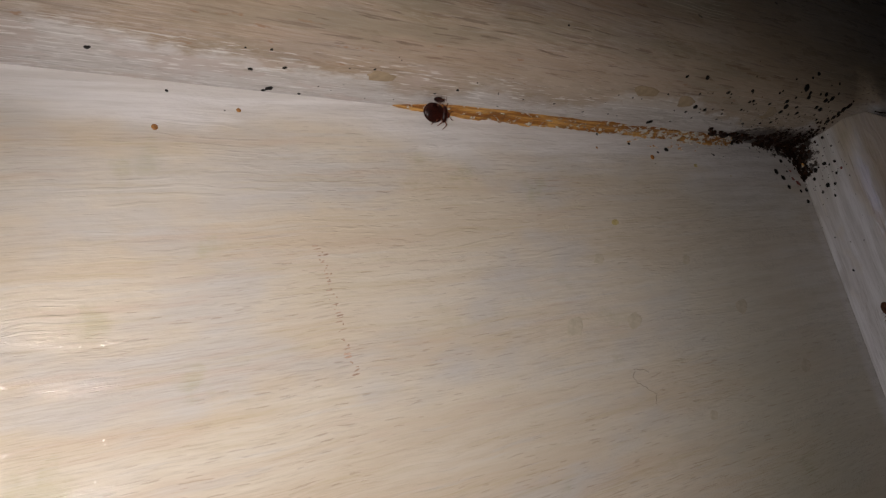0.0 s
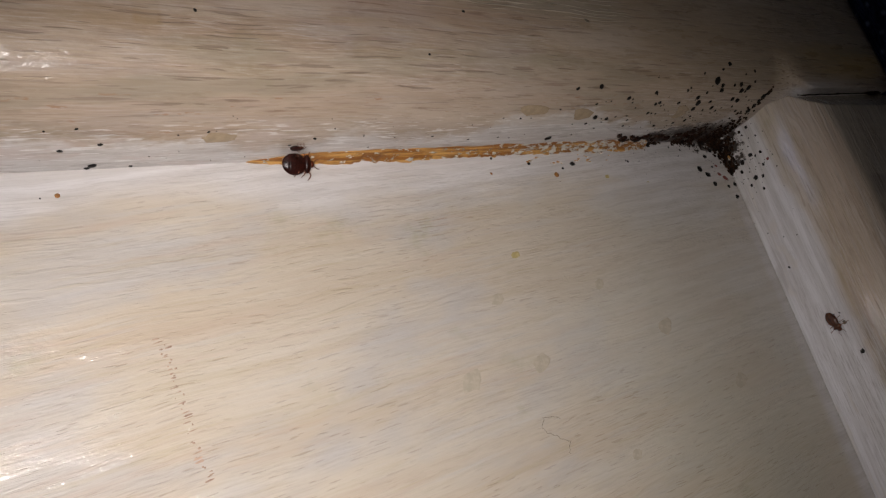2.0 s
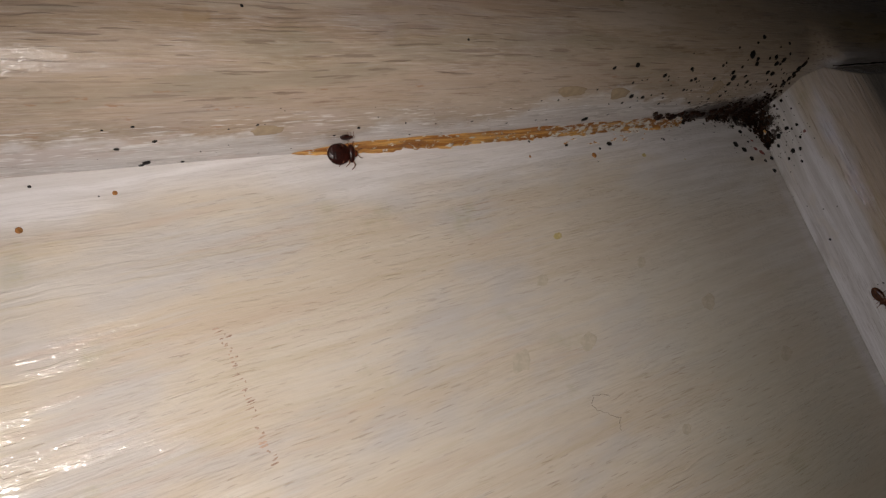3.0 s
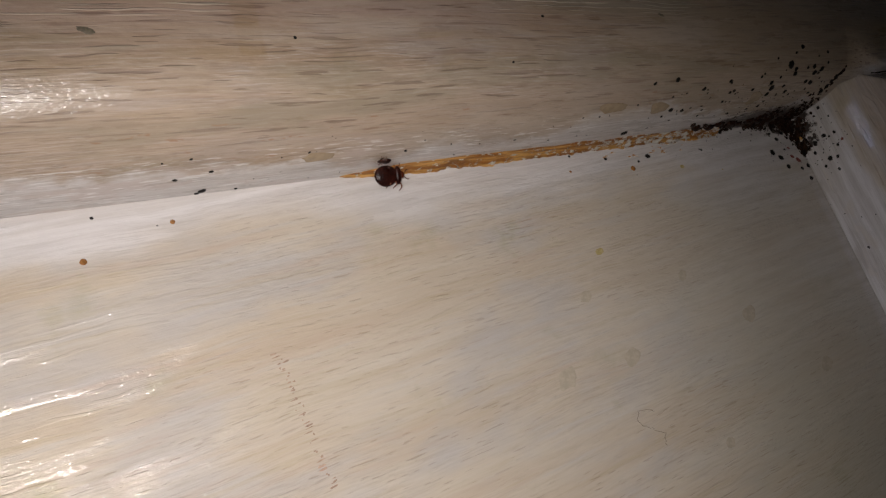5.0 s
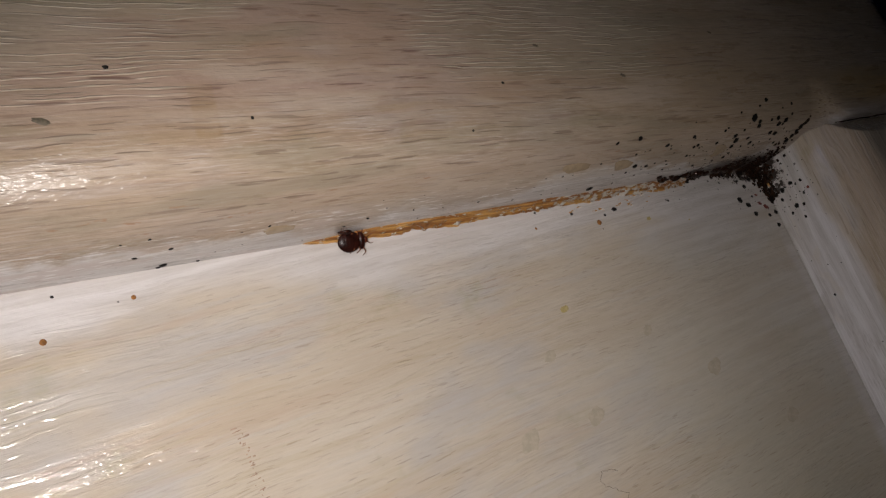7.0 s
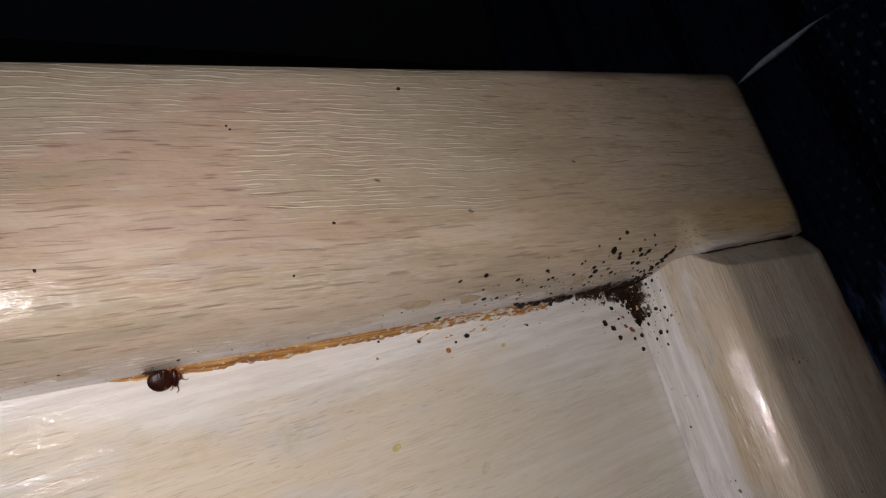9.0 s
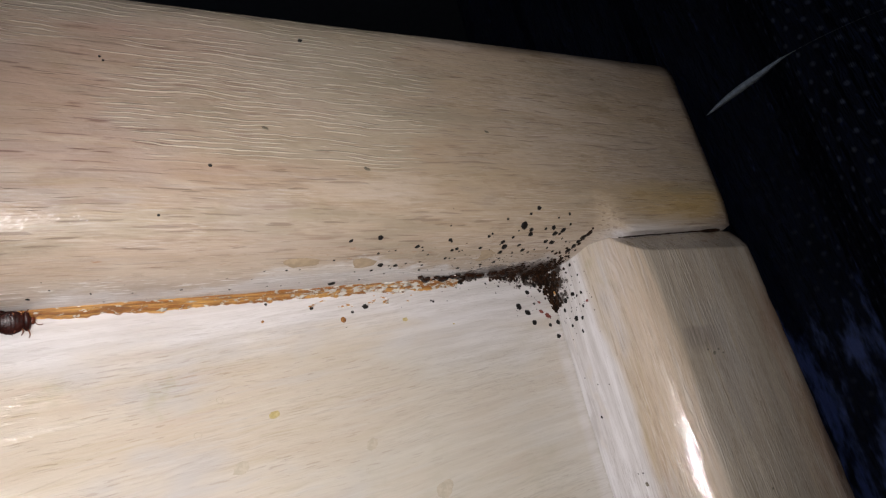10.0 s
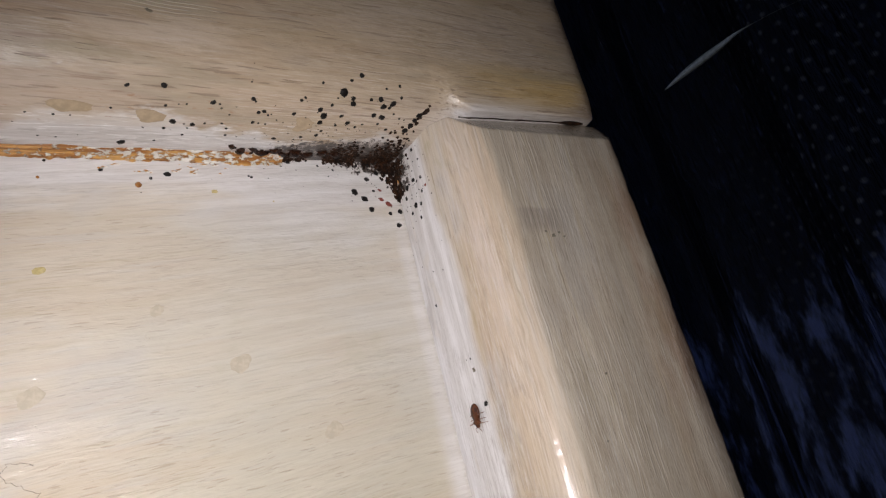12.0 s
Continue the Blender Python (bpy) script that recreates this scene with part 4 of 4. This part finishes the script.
# ---- insects ----
def bedbug(label, length, shell, fore, leg_mat, wide=0.62, high=0.32):
    """A flat oval bug, head towards +x, back towards +z, belly on z = 0; length in centimetres."""
    k = length * CM
    bug = tagged(new("bed_bug"), label, "insect", "bed bugs")
    zc = 0.17 * k
    bm = bmesh.new()
    rows = []
    n = 44
    for i in range(n + 1):
        t = i / n
        r = math.sin(math.pi * min(1, max(0, t)) ** 0.86) ** 0.62 if 0 < t < 1 else 0.02
        seam = 1 - 0.055 * max(0, math.cos(t * 8 * 2 * math.pi)) ** 4
        x = (-0.5 + 0.84 * t) * k
        rows.append([Vector((x, math.cos(a) * wide * 0.5 * k * r * (0.5 + seam / 2), zc + math.sin(a) * (high * 0.5 if math.sin(a) > 0 else high * 0.32) * k * r * seam)) for a in (2 * math.pi * q / 24 for q in range(24))])
    vs = grid(bm, rows, close=True)
    bm.faces.new(vs[0][::-1])
    bm.faces.new(vs[-1])
    bmesh.ops.recalc_face_normals(bm, faces=bm.faces)
    part("abdomen", bm, shell, bug, "ridged oval abdomen")
    bm = bmesh.new()
    ellipsoid(bm, Matrix.Translation((0.27 * k, 0, zc)) @ Matrix.Diagonal((0.12 * k, wide * 0.43 * k, 0.11 * k, 1)))
    part("thorax", bm, shell, bug)
    bm = bmesh.new()
    ellipsoid(bm, Matrix.Translation((0.41 * k, 0, zc * 0.85)) @ Matrix.Diagonal((0.085 * k, 0.11 * k, 0.07 * k, 1)))
    head = part("head", bm, fore, bug)
    for s in (1, -1):
        bm = bmesh.new()
        ellipsoid(bm, Matrix.Translation((0.38 * k, s * 0.08 * k, zc)) @ Matrix.Diagonal((0.025 * k, 0.02 * k, 0.025 * k, 1)), 8, 6)
        part("eye", bm, M_DROP, head)
        bm = bmesh.new()
        path = smooth_line([(0.46 * k, s * 0.04 * k, zc), (0.52 * k, s * 0.11 * k, zc * 1.2), (0.60 * k, s * 0.14 * k, zc * 0.8), (0.67 * k, s * 0.13 * k, zc * 0.6)], 4)
        tube(bm, path, [0.011 * k] * len(path), 6)
        part("antenna", bm, leg_mat, head)
        for j, (x0, x1, x2, reach) in enumerate(((0.26, 0.33, 0.31, 0.52), (0.14, 0.17, 0.14, 0.40), (0.02, -0.03, -0.08, 0.37))):
            bm = bmesh.new()
            path = smooth_line([(x0 * k, s * 0.12 * k, zc * 0.7), (x1 * k, s * reach * 0.66 * k, zc * 1.5), (x2 * k, s * reach * 0.92 * k, zc * 0.3), (x2 * k * 1.05, s * reach * k, 0.01 * k)], 4)
            tube(bm, path, [0.021 * k - 0.013 * k * i / len(path) for i in range(len(path))], 6)
            part("leg", bm, leg_mat, bug)
    return bug


# ---- dark surroundings ----
def curtain():
    bm = bmesh.new()
    uv = bm.loops.layers.uv.new()
    us = [i / 120 for i in range(121)]
    rows = []
    for j in range(41):
        z = 0.02 + (2.0 - 0.02) * j / 40
        row = []
        for u in us:
            y = -0.75 + 1.35 * u
            fold = 0.022 * math.sin(u * 62 + 0.6 * math.sin(z * 3)) + 0.012 * math.sin(u * 23 + z * 1.5)
            row.append(Vector((0.56 + fold, y, z)))
        rows.append(row)
    vs = grid(bm, rows)
    place = {v: (i, j) for j, row in enumerate(vs) for i, v in enumerate(row)}
    for f in bm.faces:
        for loop in f.loops:
            i, j = place[loop.vert]
            loop[uv].uv = (i / 120 * 1.6 / 0.017, j / 40 * 1.98 / 0.029)
    bmesh.ops.solidify(bm, geom=list(bm.faces), thickness=0.0015)
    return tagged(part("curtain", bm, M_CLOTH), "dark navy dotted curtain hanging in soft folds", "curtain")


def pale_streak():
    # made-up strip standing in for a bright diagonal streak of unknown origin
    bm = bmesh.new()
    pts = smooth_line([W(40.6, 20.5, 21.0), W(41.5, 18.6, 21.6), W(42.5, 16.4, 22.1), W(43.6, 13.8, 22.6), W(48, 10.6, 23.8), W(56, 6.0, 25.5)], 8)
    n = len(pts)
    tube(bm, pts, [0.0001 + 0.0030 * max(0, math.sin(math.pi * min(1, i / n * 1.65))) for i in range(n)], 8)
    return tagged(part("pale_streak", bm, M_STREAK), "thin pale strip added for a bright streak by the dark curtain", "band")


# ---- the phone lamp that lights the scene ----
def phone_lamp():
    lamp = tagged(new("phone_lamp"), "small white lamp of a hand-held phone, switched on", "lamp")
    bm = bmesh.new()
    ring = lambda r, z: [Vector((r * math.cos(a), r * math.sin(a), z)) for a in (2 * math.pi * i / 28 for i in range(28))]
    grid(bm, [ring(0.0001, 0.0072), ring(0.0050, 0.0072), ring(0.0050, 0.0), ring(0.00355, 0.0), ring(0.00355, 0.0050), ring(0.0001, 0.0051)], close=True)
    bmesh.ops.recalc_face_normals(bm, faces=bm.faces)
    part("housing", bm, M_PHONE, lamp, "", False)
    bm = bmesh.new()
    bmesh.ops.create_circle(bm, cap_ends=True, segments=24, radius=0.0020, matrix=Matrix.Translation((0, 0, 0.0046)))
    bmesh.ops.reverse_faces(bm, faces=bm.faces)
    part("diode", bm, M_LED, lamp, "", False)
    return lamp


def wall_lamp():
    """The small bluish lamp whose glint lies on the stile's rounded edge."""
    lamp = tagged(new("wall_lamp"), "small cool white wall lamp glowing across the dark room", "lamp")
    lamp.location = (-1.9, -0.42, 1.48)
    bm = bmesh.new()
    box(bm, (0.0, -0.08, -0.11), (0.02, 0.08, 0.11), 0.004)
    part("back_plate", bm, M_WALL, lamp, "", False)
    bm = bmesh.new()
    rows = [[Vector((0.02 + 0.05 * math.sin(a), -0.06 * math.cos(a), z)) for a in (math.pi * i / 16 for i in range(17))] for z in (-0.09, -0.03, 0.03, 0.09)]
    vs = grid(bm, rows)
    bm.faces.new(vs[0])
    bm.faces.new(vs[-1][::-1])
    bmesh.ops.recalc_face_normals(bm, faces=bm.faces)
    part("shade", bm, M_COOL, lamp, "half-round frosted shade, lit")
    return lamp


room()
wall_lamp()
headboard()
droppings()
crust()
scratch_and_hair()
curtain()
pale_streak()
LAMP = phone_lamp()
BIG_BUG = bedbug("dark red-brown fed bed bug clinging to the seam", 0.51, M_BUG, M_BUG_RED, M_LEG, 0.66, 0.24)
WALKER = bedbug("brown bed bug crawling down the stile", 0.42, M_NYMPH, M_NYMPH, M_LEG, 0.50, 0.26)
NYMPH = bedbug("small dark nymph creeping behind the large bug", 0.22, M_BUG, M_BUG, M_LEG, 0.55, 0.35)


def motions():
    # lamp beside the lens, carried along with it
    walk(LAMP, [(t, look(eye, target, roll) @ pose(-0.008, 0.0, 0.0, -13.5, 3.2, 0)) for t, eye, target, roll in PATH])
    walk(BIG_BUG, [(t, oriented(W(-9.77 + dx, -0.07, -0.305), Vector((1, 0, tilt)), Vector((0, -1, -0.45)))) for t, dx, tilt in
                   ((0, 0, -.04), (3, .005, -.03), (6, .01, 0.0), (9, 0, .05), (12, 0, .05))])
    walk(NYMPH, [(t, oriented(on_rail(x, s)[0], Vector((a, 0, 1)), on_rail(x, s)[1])) for t, x, s, a in
                 ((0, -9.84, .40, .2), (1.5, -9.87, .42, .2), (2.5, -9.84, .50, .1), (3.2, -9.78, .48, .1), (5, -9.94, .48, -.3), (6.5, -9.93, .38, -.6), (8.5, -9.99, .34, -.8), (12, -10.0, .32, -.8))])
    walk(WALKER, [(t, oriented(on_stile(z, .72)[0], Vector((0, -lean, -1)), on_stile(z, .72)[1])) for t, z, lean in
                  ((0, -4.14, .3), (.5, -4.21, .3), (1, -4.29, .32), (1.5, -4.33, .33), (2, -4.41, .3), (3, -4.5, .25), (5, -4.8, .1), (7, -5.1, 0), (8.3, -5.22, -.08), (12, -5.23, -.1))])


motions()
